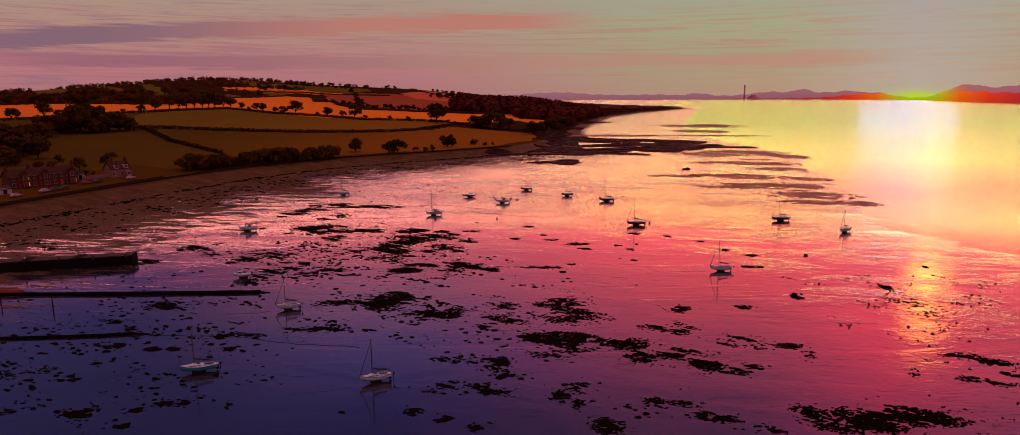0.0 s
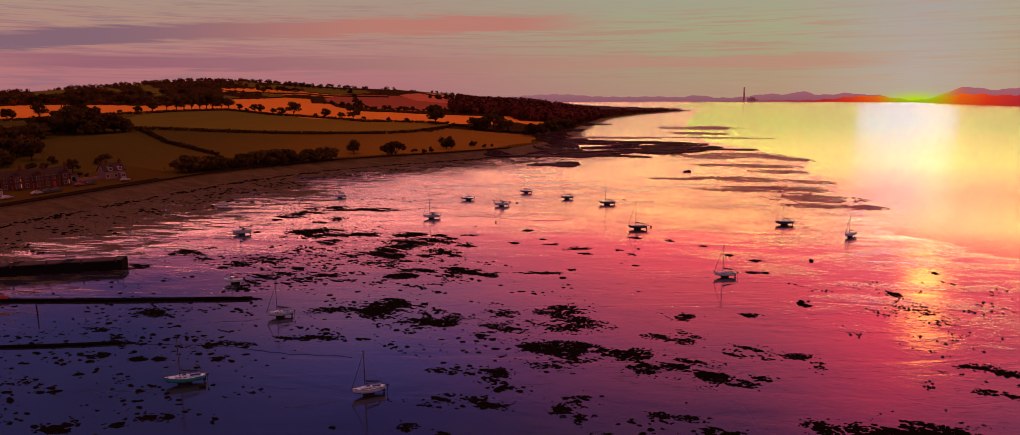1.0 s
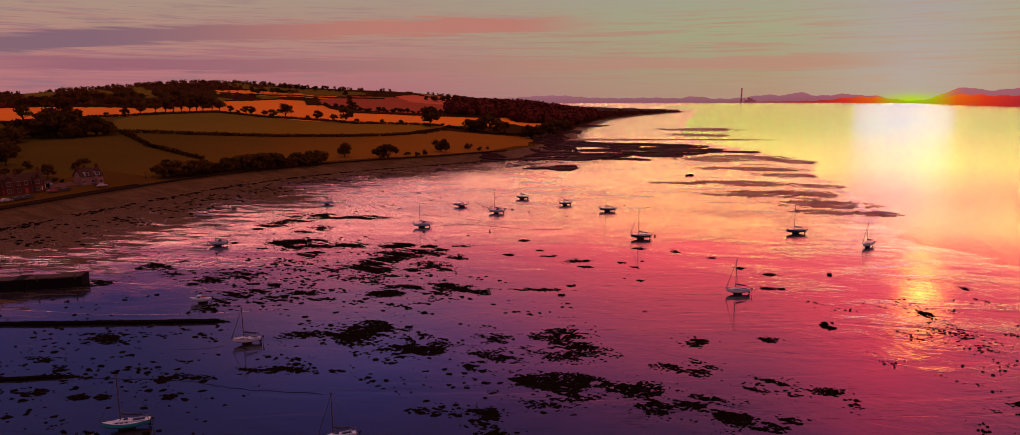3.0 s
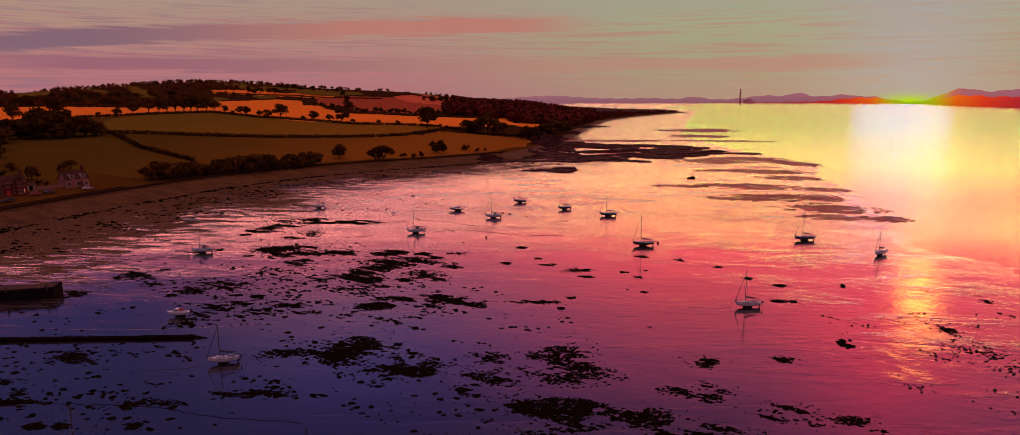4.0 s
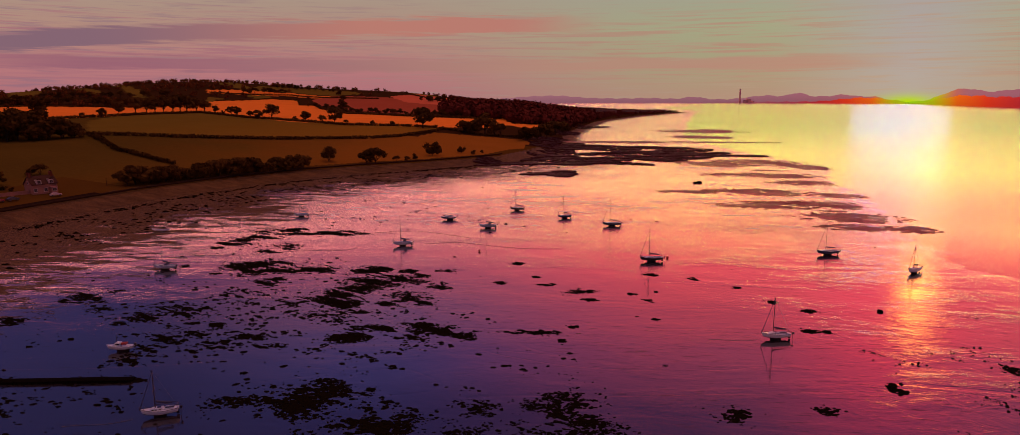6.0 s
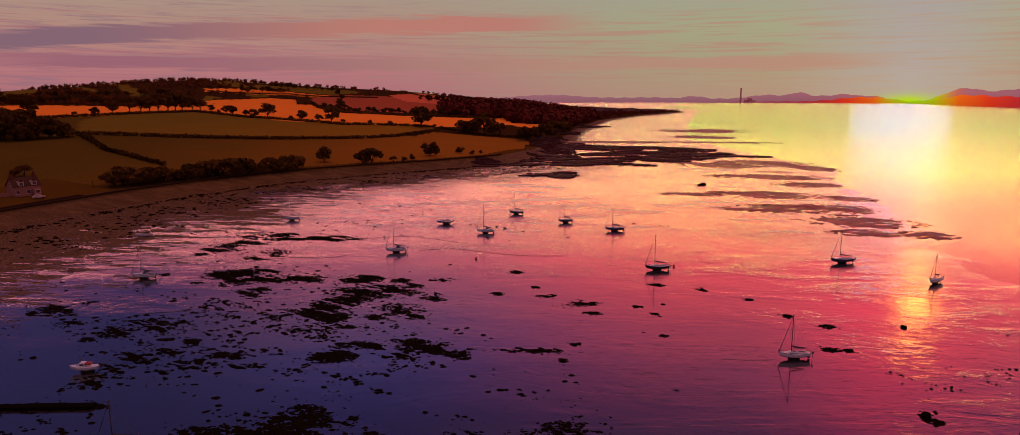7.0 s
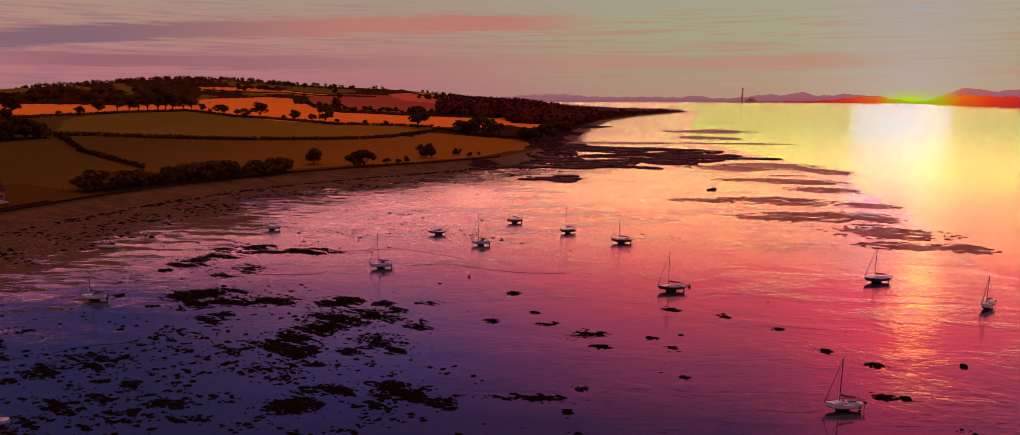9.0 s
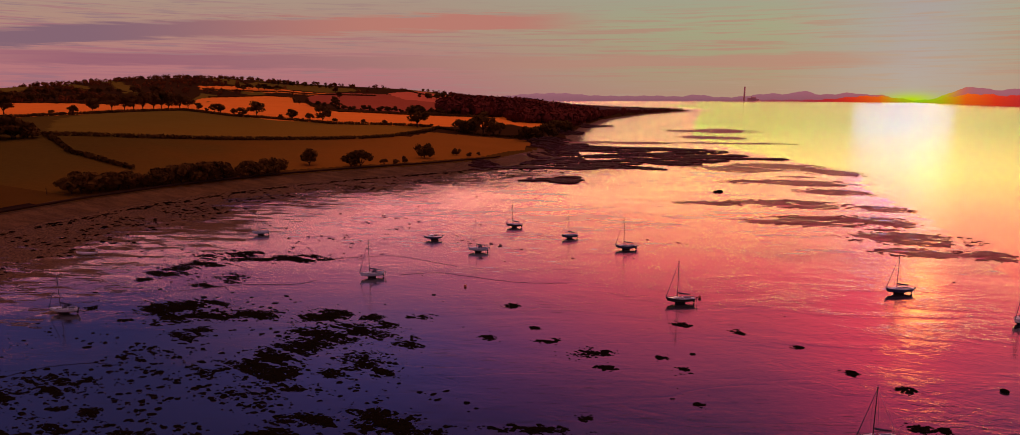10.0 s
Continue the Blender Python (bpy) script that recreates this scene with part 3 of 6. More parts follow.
ridge("backdrop_hills", [(-6, 4620), (40, 4620)], -6, 40, 24, [(0.3, 3.5, 26), (11.9, 0.9, 14), (8, 3, 8), (17.4, 1.6, 24), (19.6, 0.8, 32), (21.2, 1.2, 16), (22.9, 1.0, 24), (24.6, 0.8, 16), (27.2, 1.3, -16), (30.1, 1.4, 52), (33.4, 2.2, 50), (38, 3, 40)], (0.85, 0.9, 1.0), 0.12, "hill range beyond the firth with mauve haze painted in")
ridge("backdrop_shore", [(12, 4420), (26, 4400), (29, 3760), (30.6, 3400), (33.6, 2980), (40, 2700)], 12, 40, 9, [(24, 2.2, 24), (27.25, 0.9, -10), (30.0, 1.8, 30), (33.5, 2.6, 28), (38, 3, 24)], (0.9, 0.8, 0.8), 1.0, "far shore with the red sunset glow painted in")

# ---- woods, trees, hedges ----
rng = np.random.default_rng(7)


def leaves(centres, radii, count, size, squash=0.8):
    """Many small leaf sprays: quads turned every way round each centre. Returns vertices and faces."""
    centres, radii = np.asarray(centres, float), np.asarray(radii, float)
    n = len(centres) * count
    c = np.repeat(centres, count, 0)
    r = np.repeat(radii, count)
    v = rng.normal(size=(n, 3))
    v /= np.linalg.norm(v, axis=1)[:, None]
    at = c + v * (r * rng.uniform(0.5, 1.0, n))[:, None] * np.array([1, 1, squash])
    a = np.cross(v, rng.normal(size=(n, 3)))
    a /= np.linalg.norm(a, axis=1)[:, None] + 1e-9
    a += 0.35 * rng.normal(size=(n, 3))
    b = np.cross(v, a) + 0.35 * rng.normal(size=(n, 3))
    s = (size * rng.uniform(0.6, 1.3, n))[:, None]
    quad = np.stack([at - a * s, at - b * s * 0.7, at + a * s, at + b * s * 0.7], 1).reshape(-1, 3)
    return quad, np.arange(n * 4).reshape(-1, 4)


def mesh_of(verts, faces, name, mat, parent=None):
    me = bpy.data.meshes.new(name)
    me.from_pydata(np.asarray(verts).tolist(), [], np.asarray(faces).tolist())
    me.materials.append(mat)
    ob = new(name, me)
    ob.parent = parent
    return ob


def make_plant(kind, seed):
    """A tree or bush one metre high: tapered trunk with limbs, and a crown of leaf sprays in uneven lobes."""
    r = random.Random(seed)
    top = new(("tree", "bush", "dead_tree")[kind])
    bm = bmesh.new()
    stem = (0.22, 0.10, 0.55)[kind]
    rod((0, 0, -0.06), (r.uniform(-.02, .02), 0, stem), 0.030, 0.020, 7, bm)
    lobes, sizes = [], []
    n = (11, 9, 4)[kind]
    for i in range(n):
        a = i * 2.4 + r.uniform(-.4, .4)
        if kind == 0:
            out, up, s = r.uniform(0.14, 0.36), r.uniform(0.34, 0.82), r.uniform(0.16, 0.24)
            out *= 1.15 - 0.85 * max(0, (up - 0.5) / 0.4)
        elif kind == 1:
            out, up, s = r.uniform(0.15, 0.42), r.uniform(0.25, 0.74), r.uniform(0.18, 0.28)
        else:
            out, up, s = r.uniform(0.03, 0.10), r.uniform(0.6, 0.95), 0.07
        tip = (out * math.cos(a), out * math.sin(a), up)
        rod((0, 0, stem * r.uniform(0.7, 0.98)), tip, 0.013, 0.005, 5, bm)
        lobes.append(tip)
        sizes.append(s)
    part("trunk", bm, BARK, top)
    v, f = leaves(lobes, sizes, (100, 90, 10)[kind], (0.042, 0.055, 0.02)[kind])
    mesh_of(v, f, "crown", LEAF, top)
    return top


PLANTS = {0: [make_plant(0, s) for s in range(5)], 1: [make_plant(1, 20 + s) for s in range(4)], 2: [make_plant(2, 40)]}
for k, group in PLANTS.items():
    for ob in group:
        tagged(ob, ("dark broadleaf tree with a rounded uneven crown in a field edge", "dark dense bush on the grass above the shore", "slim bare dark tree beside the shore road")[k], ("tree", "bush", "tree")[k], ("field trees", "bushes", "bare trees")[k])
used = set()


def plant(kind, x, y, tall):
    src = PLANTS[kind][len(used) % len(PLANTS[kind])]
    z = float(height(x, y)) - 0.1
    turn = (len(used) * 137.5) % 360
    wide = 0.95 + 0.3 * ((len(used) * 7) % 10) / 10
    m = pose(x, y, z, 0, 0, turn) @ Matrix.Diagonal((tall * wide, tall * wide, tall, 1))
    used.add(len(used))
    if src.name not in seen:
        seen.add(src.name)
        src.matrix_basis = m
    else:
        ob = copy_thing(src, Matrix())
        ob.matrix_basis = m


seen = set()
plant(0, -428, 560, 15.2)
plant(0, -453, 555, 11.0)
plant(0, -456, 565, 7.7)
plant(1, -443, 572, 2.7)
plant(0, -422, 569, 7.0)
plant(0, -425, 604, 16.5)
plant(1, -390, 609, 4.6)
plant(1, -382, 611, 3.5)
plant(0, -376, 614, 8.4)
plant(0, -380, 644, 13.6)
plant(0, -383, 674, 16.7)
plant(0, -386, 697, 16.4)
plant(0, -381, 703, 17.4)
plant(0, -376, 709, 18.5)
plant(0, -381, 735, 18.2)
plant(0, -376, 740, 20.2)
plant(0, -371, 744, 18.5)
plant(0, -373, 768, 15.3)
plant(0, -366, 771, 13.4)
plant(0, -342, 746, 8.3)
plant(1, -329, 736, 4.2)
plant(0, -317, 728, 9.0)
plant(0, -301, 707, 9.6)
plant(0, -282, 693, 6.9)
plant(0, -268, 678, 9.2)
plant(0, -258, 686, 15.3)
plant(0, -231, 672, 5.0)
plant(0, -220, 670, 10.0)
plant(0, -205, 671, 7.5)
plant(0, -191, 664, 16.5)
plant(1, -181, 664, 5.1)
plant(1, -171, 672, 2.6)
plant(1, -159, 675, 5.2)
plant(1, -142, 683, 5.2)
plant(0, -115, 691, 21.4)
plant(1, -106, 714, 3.4)
plant(1, -133, 463, 11.3)
plant(1, -111, 469, 9.6)
plant(1, -106, 471, 10.9)
plant(1, -78, 518, 12.0)
plant(1, -85, 492, 5.1)
plant(1, -89, 487, 3.7)
plant(1, -95, 482, 4.3)
plant(1, -60, 540, 6.2)
plant(1, -51, 534, 4.1)
plant(1, -46, 546, 2.8)
plant(1, -75, 680, 14.0)
plant(1, -70, 688, 16.0)
plant(0, -57, 698, 21.6)
plant(1, -48, 704, 14.5)
plant(1, -43, 711, 12.8)
plant(1, -16, 675, 16.9)
plant(1, -7, 693, 17.4)
plant(1, 2, 738, 17.3)
plant(1, 12, 803, 17.5)
plant(1, 21, 867, 17.4)
plant(0, -230, 323, 7.3)
plant(1, -232, 345, 3.9)
plant(1, -230, 348, 5.8)
plant(2, -197, 345, 3.9)
plant(0, -285, 373, 10.6)
plant(1, -249, 335, 4.4)
plant(0, -261, 337, 10.3)
plant(0, -272, 341, 10.5)
plant(0, -273, 334, 12.6)
plant(0, -274, 330, 13.2)
plant(0, -293, 365, 11.2)
plant(0, -300, 364, 12.9)
plant(0, -291, 371, 11.4)
plant(0, -317, 413, 11.7)
plant(0, -310, 412, 12.7)
plant(0, -306, 415, 12.8)
plant(0, -296, 412, 16.6)
plant(0, -293, 416, 18.7)
plant(0, -290, 420, 17.9)
plant(1, -285, 422, 15.0)
plant(1, -282, 426, 15.2)
plant(1, -279, 431, 13.3)
plant(1, -277, 437, 10.4)
plant(1, -276, 442, 7.3)
plant(0, -317, 445, 17.9)
plant(0, -302, 443, 16.8)
plant(1, -289, 345, 7.7)
plant(1, -282, 346, 8.5)
plant(1, -313, 375, 10.6)
plant(0, -282, 349, 7.9)
plant(1, -323, 386, 10.7)
plant(1, -272, 345, 6.7)
plant(1, -282, 329, 8.8)
plant(1, -274, 336, 9.1)
plant(1, -284, 362, 9.3)
plant(0, -264, 322, 8.7)
plant(1, -300, 350, 7.5)
plant(1, -280, 342, 7.4)
plant(1, -275, 353, 8.5)
plant(1, -306, 385, 10.4)
plant(0, -273, 355, 9.1)
plant(1, -325, 390, 9.2)
plant(1, -301, 395, 10.5)
plant(1, -311, 403, 9.3)
plant(0, -309, 400, 9.9)
plant(1, -283, 344, 8.3)
plant(0, -260, 320, 7.0)
plant(1, -295, 346, 9.6)
plant(1, -309, 371, 9.4)
plant(1, -264, 318, 8.7)
plant(1, -268, 325, 7.3)
plant(1, -311, 392, 11.0)
plant(1, -283, 339, 8.7)
plant(1, -305, 373, 8.1)
plant(0, -307, 357, 8.7)
plant(1, -283, 344, 6.9)
plant(1, -290, 427, 10.3)
plant(1, -301, 419, 10.5)
plant(1, -347, 452, 9.2)
plant(1, -276, 438, 9.3)
plant(1, -294, 430, 8.6)
plant(1, -310, 428, 9.9)
plant(1, -311, 428, 10.9)
plant(1, -327, 426, 8.8)
plant(1, -314, 433, 11.2)
plant(1, -320, 435, 8.0)
plant(1, -292, 436, 8.5)
plant(1, -300, 416, 8.7)
plant(1, -282, 437, 8.6)
plant(1, -283, 418, 8.8)
plant(1, -323, 439, 8.4)
plant(1, -309, 417, 9.0)
plant(1, -322, 433, 9.2)
plant(1, -284, 420, 8.3)
plant(1, -326, 434, 9.2)
plant(1, -314, 429, 8.9)
plant(1, -302, 427, 11.7)
plant(1, -334, 447, 10.0)
plant(1, -236, 321, 3.0)
plant(1, -223, 318, 2.4)
plant(1, -219, 317, 2.4)
plant(1, -227, 316, 2.7)
plant(1, -231, 286, 2.2)
plant(1, -223, 281, 1.6)
plant(1, -220, 294, 1.7)
plant(1, -211, 304, 1.1)
plant(1, -245, 316, 4.8)
plant(1, -244, 323, 4.3)
plant(1, -192, 352, 9.5)
plant(1, -190, 355, 10.0)
plant(1, -191, 360, 6.9)
plant(1, -188, 358, 9.9)
plant(1, -186, 361, 9.9)
plant(1, -187, 366, 6.1)
plant(1, -184, 364, 9.2)
plant(1, -182, 367, 9.7)
plant(1, -184, 373, 8.1)
plant(1, -180, 371, 8.3)
plant(1, -179, 374, 7.3)
plant(1, -180, 380, 6.9)
plant(1, -177, 377, 7.1)
plant(1, -175, 381, 6.5)
plant(1, -176, 387, 8.1)
plant(1, -173, 385, 7.6)
plant(1, -171, 388, 10.1)
plant(1, -172, 394, 5.8)
plant(1, -168, 392, 10.7)
plant(1, -166, 396, 9.8)
plant(1, -167, 401, 9.9)
plant(1, -164, 399, 10.8)
plant(1, -161, 402, 10.9)
plant(1, -162, 408, 8.5)
plant(1, -159, 406, 6.6)
plant(1, -156, 409, 10.3)
plant(1, -157, 415, 6.7)
plant(1, -154, 413, 5.6)
plant(1, -151, 416, 7.2)
plant(1, -152, 423, 8.5)
plant(1, -148, 420, 6.2)
plant(1, -146, 424, 8.6)
plant(1, -146, 431, 9.1)
plant(1, -143, 428, 6.0)
plant(1, -140, 431, 5.6)
plant(1, -140, 437, 10.5)
plant(0, -624, 1447, 14.1)
plant(1, -616, 1453, 12.5)
plant(1, -606, 1459, 14.3)
plant(0, -590, 1469, 14.6)
plant(0, -580, 1474, 14.9)
plant(0, -572, 1478, 10.8)
plant(1, -559, 1485, 12.3)
plant(0, -551, 1488, 9.4)
plant(1, -432, 1473, 14.6)
plant(0, -396, 1380, 13.8)
plant(0, -274, 962, 11.2)
plant(0, -240, 858, 11.7)
plant(0, -300, 907, 6.1)
plant(0, -286, 894, 7.5)
plant(0, -280, 888, 5.4)
plant(0, -267, 877, 7.6)
plant(0, -256, 867, 6.9)
plant(1, -230, 834, 6.2)
plant(0, -224, 835, 6.9)
plant(1, -218, 836, 6.4)
plant(0, -213, 837, 6.0)
plant(0, -203, 841, 7.8)
plant(0, -198, 844, 7.3)
plant(1, -194, 845, 5.0)
plant(1, -187, 849, 7.7)
plant(0, -181, 854, 7.2)
plant(0, -178, 856, 6.7)
plant(0, -173, 862, 7.4)
plant(1, -167, 867, 5.0)
plant(1, -161, 873, 4.8)
plant(1, -156, 879, 7.8)
plant(0, -147, 890, 8.3)
plant(1, -142, 897, 4.9)
plant(0, -138, 903, 7.6)
plant(0, -131, 912, 8.5)
plant(1, -127, 917, 7.1)
plant(0, -121, 925, 5.7)
plant(0, -114, 935, 8.0)
plant(0, -109, 942, 6.6)
plant(0, -243, 1389, 8.9)
plant(1, -228, 1389, 11.1)
plant(1, -225, 1389, 12.9)
plant(0, -211, 1391, 11.8)
plant(0, -202, 1393, 14.3)
plant(1, -196, 1394, 13.4)
plant(1, -183, 1398, 11.4)
plant(0, -176, 1401, 10.2)
plant(0, -164, 1407, 10.6)
plant(0, -153, 1412, 14.9)
plant(1, -881, 1063, 13.2)
plant(0, -875, 1068, 12.1)
plant(0, -871, 1070, 13.8)
plant(0, -862, 1077, 13.0)
plant(1, -851, 1085, 11.3)
plant(0, -846, 1090, 15.0)
plant(0, -837, 1098, 17.0)
plant(1, -831, 1103, 16.2)
plant(1, -825, 1109, 16.4)
plant(0, -817, 1116, 12.4)
plant(1, -809, 1125, 16.2)
plant(0, -801, 1133, 12.7)
plant(1, -797, 1137, 12.2)
plant(0, -787, 1148, 18.4)
plant(0, -777, 1153, 13.5)
plant(0, -768, 1157, 11.6)
plant(0, -757, 1162, 13.4)
plant(0, -749, 1165, 16.7)
plant(0, -741, 1169, 14.7)
plant(1, -732, 1173, 16.1)
plant(0, -720, 1179, 15.8)
plant(0, -711, 1183, 16.9)
plant(0, -695, 1190, 19.2)
plant(1, -599, 1564, 9.5)
plant(1, -587, 1567, 9.1)
plant(0, -574, 1570, 12.1)
plant(1, -558, 1572, 13.0)
plant(0, -546, 1572, 8.0)
plant(1, -532, 1572, 11.6)
plant(1, -514, 1569, 8.4)
plant(1, -496, 1565, 8.4)
plant(1, -479, 1559, 8.0)
plant(1, -468, 1554, 9.2)
plant(1, -857, 1183, 11.4)
plant(0, -848, 1192, 10.0)
plant(1, -841, 1199, 12.6)
plant(0, -826, 1213, 12.9)
plant(1, -818, 1221, 10.7)
plant(0, -809, 1230, 11.5)
plant(0, -793, 1248, 10.7)
plant(1, -785, 1256, 12.0)
plant(0, -774, 1267, 14.2)
plant(0, -764, 1279, 9.3)
plant(0, -748, 1296, 13.7)
plant(1, -742, 1303, 11.6)
plant(0, -725, 1322, 14.1)
plant(0, -720, 1329, 11.7)


def hedge(line, tall=2.6):
    pts = []
    for (ax, ay), (bx, by) in zip(line, line[1:]):
        n = max(2, int(math.hypot(bx - ax, by - ay) / 1.3))
        for i in range(n):
            s = (i + rng.uniform(-.2, .2)) / n
            if rng.uniform() < 0.04:
                continue
            x, y = ax + (bx - ax) * s, ay + (by - ay) * s
            pts.append((x, y, float(height(x, y)) + tall * 0.42))
    v, f = leaves(pts, [tall * rng.uniform(0.5, 0.75) for _ in pts], 20, 0.7, 0.8)
    tagged(mesh_of(v, f, "hedge", LEAF), "dark clipped field hedge between pastures", "hedge", "field hedges")


hedge([(-277, 452), (-238, 475), (-198, 518), (-172, 549), (-137, 583), (-120, 608), (-100, 671), (-98, 707)])
hedge([(-277, 452), (-235, 413), (-205, 404), (-196, 402)])
hedge([(-458, 548), (-430, 556), (-401, 580), (-374, 624), (-353, 735), (-280, 681), (-180, 657), (-105, 706)])
hedge([(-275, 878), (-221, 808), (-163, 827), (-110, 911), (-80, 925)])
hedge([(-634, 1345), (-555, 1416), (-498, 1412), (-275, 878)])
hedge([(-631, 1432), (-534, 1473), (-421, 1433), (-330, 1399)])
hedge([(-97, 699), (-56, 683), (-21, 705)])
hedge([(-679, 1414), (-631, 1432)])
hedge([(-299, 1517), (-195, 1397), (-149, 1714)])
hedge([(-865, 1033), (-798, 1103), (-693, 1191)])


def wood(name, xs, ys, keep, count, tall, label, mat=FARLEAF):
    """A far wood: many crowns of leaf sprays over a stretch of land."""
    x = rng.uniform(*xs, count)
    y = rng.uniform(*ys, count)
    ok = keep(x, y) & (inland(x, y) > 8)
    for poly in FIELDS.values():
        ok &= ~within(x, y, poly)
    x, y = x[ok], y[ok]
    h = tall * rng.uniform(0.6, 1.25, len(x))
    z = height(x, y)
    low = np.stack([x, y, z + h * 0.45], -1)
    v, f = leaves(low, h * 0.55, 56, tall * 0.14, 0.95)
    tagged(mesh_of(v, f, name, mat), label, "woodland", kind="stuff")


def ridge_wood(x, y):
    return (np.hypot(x, y) > 1060) & ((swell(x, y, 120, 4.0) > -0.1) | ((height(x, y) > 60) & (swell(x, y, 60, 3.0) > -0.3))) & (x < -0.1 * y) & ((x < -0.36 * y) | (swell(x, y, 45, 6.0) > 0.3))


wood("ridge_wood", (-1350, -100), (900, 2100), ridge_wood, 4200, 7.5, "dark wood along the hilltop ridge")
wood("headland_wood", (-220, 130), (930, 1350), lambda x, y: (x > -0.13 * y - 10) & (inland(x, y) > 10), 2200, 15.5, "dense dark wood covering the headland", HAZEDLEAF)
wood("point_wood", (-260, 380), (1350, 2000), lambda x, y: (x > -0.13 * y - 10) & (inland(x, y) > 8), 2000, 5.5, "low dark wood along the distant point", HAZEDLEAF)
wood("valley_wood", (-900, -480), (700, 1150), lambda x, y: (swell(x, y, 60, 9.0) > 0.1) & (x < -0.5 * y), 500, 10.0, "scattered dark woodland on the hillside")

# ---- seaweed, bars, rocks ----


def blobs(name, pts, mat, rise, sides=7):
    """Low ragged mounds: irregular domes at (x, y, length, breadth)."""
    pts = np.asarray(pts, float)
    n = len(pts)
    x, y, a, b = pts.T
    z = np.maximum(0.0, height(x, y))
    turn = rng.uniform(-0.45, 0.45, n)[:, None]
    rag = rng.uniform(0.5, 1.35, (n, sides))
    g = np.arange(sides) * math.tau / sides + rng.uniform(0, 1, (n, 1))
    dx, dy = a[:, None] * rag * np.cos(g), b[:, None] * rag * np.sin(g)
    px, py = x[:, None] + dx * np.cos(turn) - dy * np.sin(turn), y[:, None] + dx * np.sin(turn) + dy * np.cos(turn)
    h = rise * np.minimum(1.0, a) * rng.uniform(0.6, 1.3, n)
    rim = np.stack([px, py, np.repeat(z[:, None] - 0.04, sides, 1)], -1)
    crown = np.stack([x[:, None] + (px - x[:, None]) * 0.7, y[:, None] + (py - y[:, None]) * 0.7, (z + h)[:, None] * np.ones((1, sides))], -1)
    verts = np.concatenate([rim, crown], 1).reshape(-1, 3)
    base = (np.arange(n) * sides * 2)[:, None]
    faces = []
    for i in range(sides):
        j = (i + 1) % sides
        faces.append(base + np.array([i, j, sides + j, sides + i]))
    me = bpy.data.meshes.new(name)
    caps = base + np.arange(sides, sides * 2)
    me.from_pydata(verts.tolist(), [], np.concatenate(faces).tolist() + caps.tolist())
    me.materials.append(mat)
    me.update()
    return new(name, me)


def fray(x, y, size, seed=0.0):
    """Rough lumps at three scales, from about -1 to 1."""
    return 0.5 * swell(x, y, size, seed) + 0.35 * swell(x, y, size * 0.43, seed * 1.9 + 2) + 0.3 * swell(x, y, size * 0.19, seed * 2.7 + 5)


def weed(x, y, a, b, full):
    """A patch of wrack: ragged clumps that run together into a lacy mat, loose at its edge."""
    a, b = a * 1.18, b * 1.16
    n = min(1400, int(14 + a * b * full * 40))
    m = n * 7
    r, g = np.sqrt(rng.uniform(size=m)) * np.where(rng.uniform(size=m) < 0.78, 1.1, 2.0), rng.uniform(0, math.tau, m)
    wx, wy = x + a * r * np.cos(g), y + b * r * np.sin(g)
    lace = 3.2 * fray(wx * 0.6, wy, 4.2, x * 0.1) + 1.15 * full - 0.75 * r
    keep = np.nonzero((lace >= rng.uniform(-0.05, 0.6, m)) | (rng.uniform(size=m) < 0.03))[0][:n]
    s = 0.43 * rng.uniform(0.2, 1.0, m) ** 1.3 * (0.55 + 0.35 * full) * (1.25 - 0.5 * np.minimum(r, 1.4))
    s = np.minimum(s, 0.2 + a * 0.5)
    pts = np.stack([wx, wy, s * 1.75, np.minimum(s, b)], -1)[keep]
    tagged(blobs("seaweed_patch", pts, WEED, 0.16), "black-brown wrack lying in clumps on the wet mud", "seaweed", "seaweed patches", "stuff")


weed(-68.0, 270.6, 8.2, 3.3, 0.8)
weed(-85.0, 274.0, 3.7, 3.4, 0.8)
weed(-92.7, 269.3, 4.5, 4.9, 0.5)
weed(-95.4, 255.8, 3.4, 4.3, 0.6)
weed(-98.3, 248.0, 1.6, 2.6, 0.9)
weed(-78.1, 247.7, 4.0, 5.2, 0.5)
weed(-76.8, 226.2, 7.0, 4.0, 0.9)
weed(-62.6, 221.5, 8.1, 2.8, 0.7)
weed(-76.5, 219.8, 5.3, 4.6, 0.5)
weed(-66.3, 209.4, 2.5, 4.0, 0.5)
weed(-44.4, 221.5, 4.1, 3.7, 0.9)
weed(-35.0, 221.5, 2.0, 1.9, 0.8)
weed(-44.7, 211.3, 3.8, 3.2, 0.8)
weed(-38.5, 210.9, 3.8, 4.0, 0.7)
weed(-31.2, 211.2, 3.1, 3.2, 0.4)
weed(-25.2, 207.6, 2.4, 3.0, 0.3)
weed(-45.7, 195.9, 4.4, 6.4, 0.8)
weed(-44.5, 202.9, 4.7, 3.6, 0.6)
weed(-54.5, 193.8, 4.3, 3.1, 0.5)
weed(-41.3, 187.1, 3.6, 1.7, 0.7)
weed(-30.3, 196.7, 5.6, 4.8, 0.4)
weed(-26.6, 193.7, 1.3, 1.8, 0.9)
weed(-34.2, 193.3, 1.6, 1.5, 0.7)
weed(-81.1, 182.2, 3.9, 2.6, 0.6)
weed(-79.7, 185.0, 4.5, 1.1, 0.6)
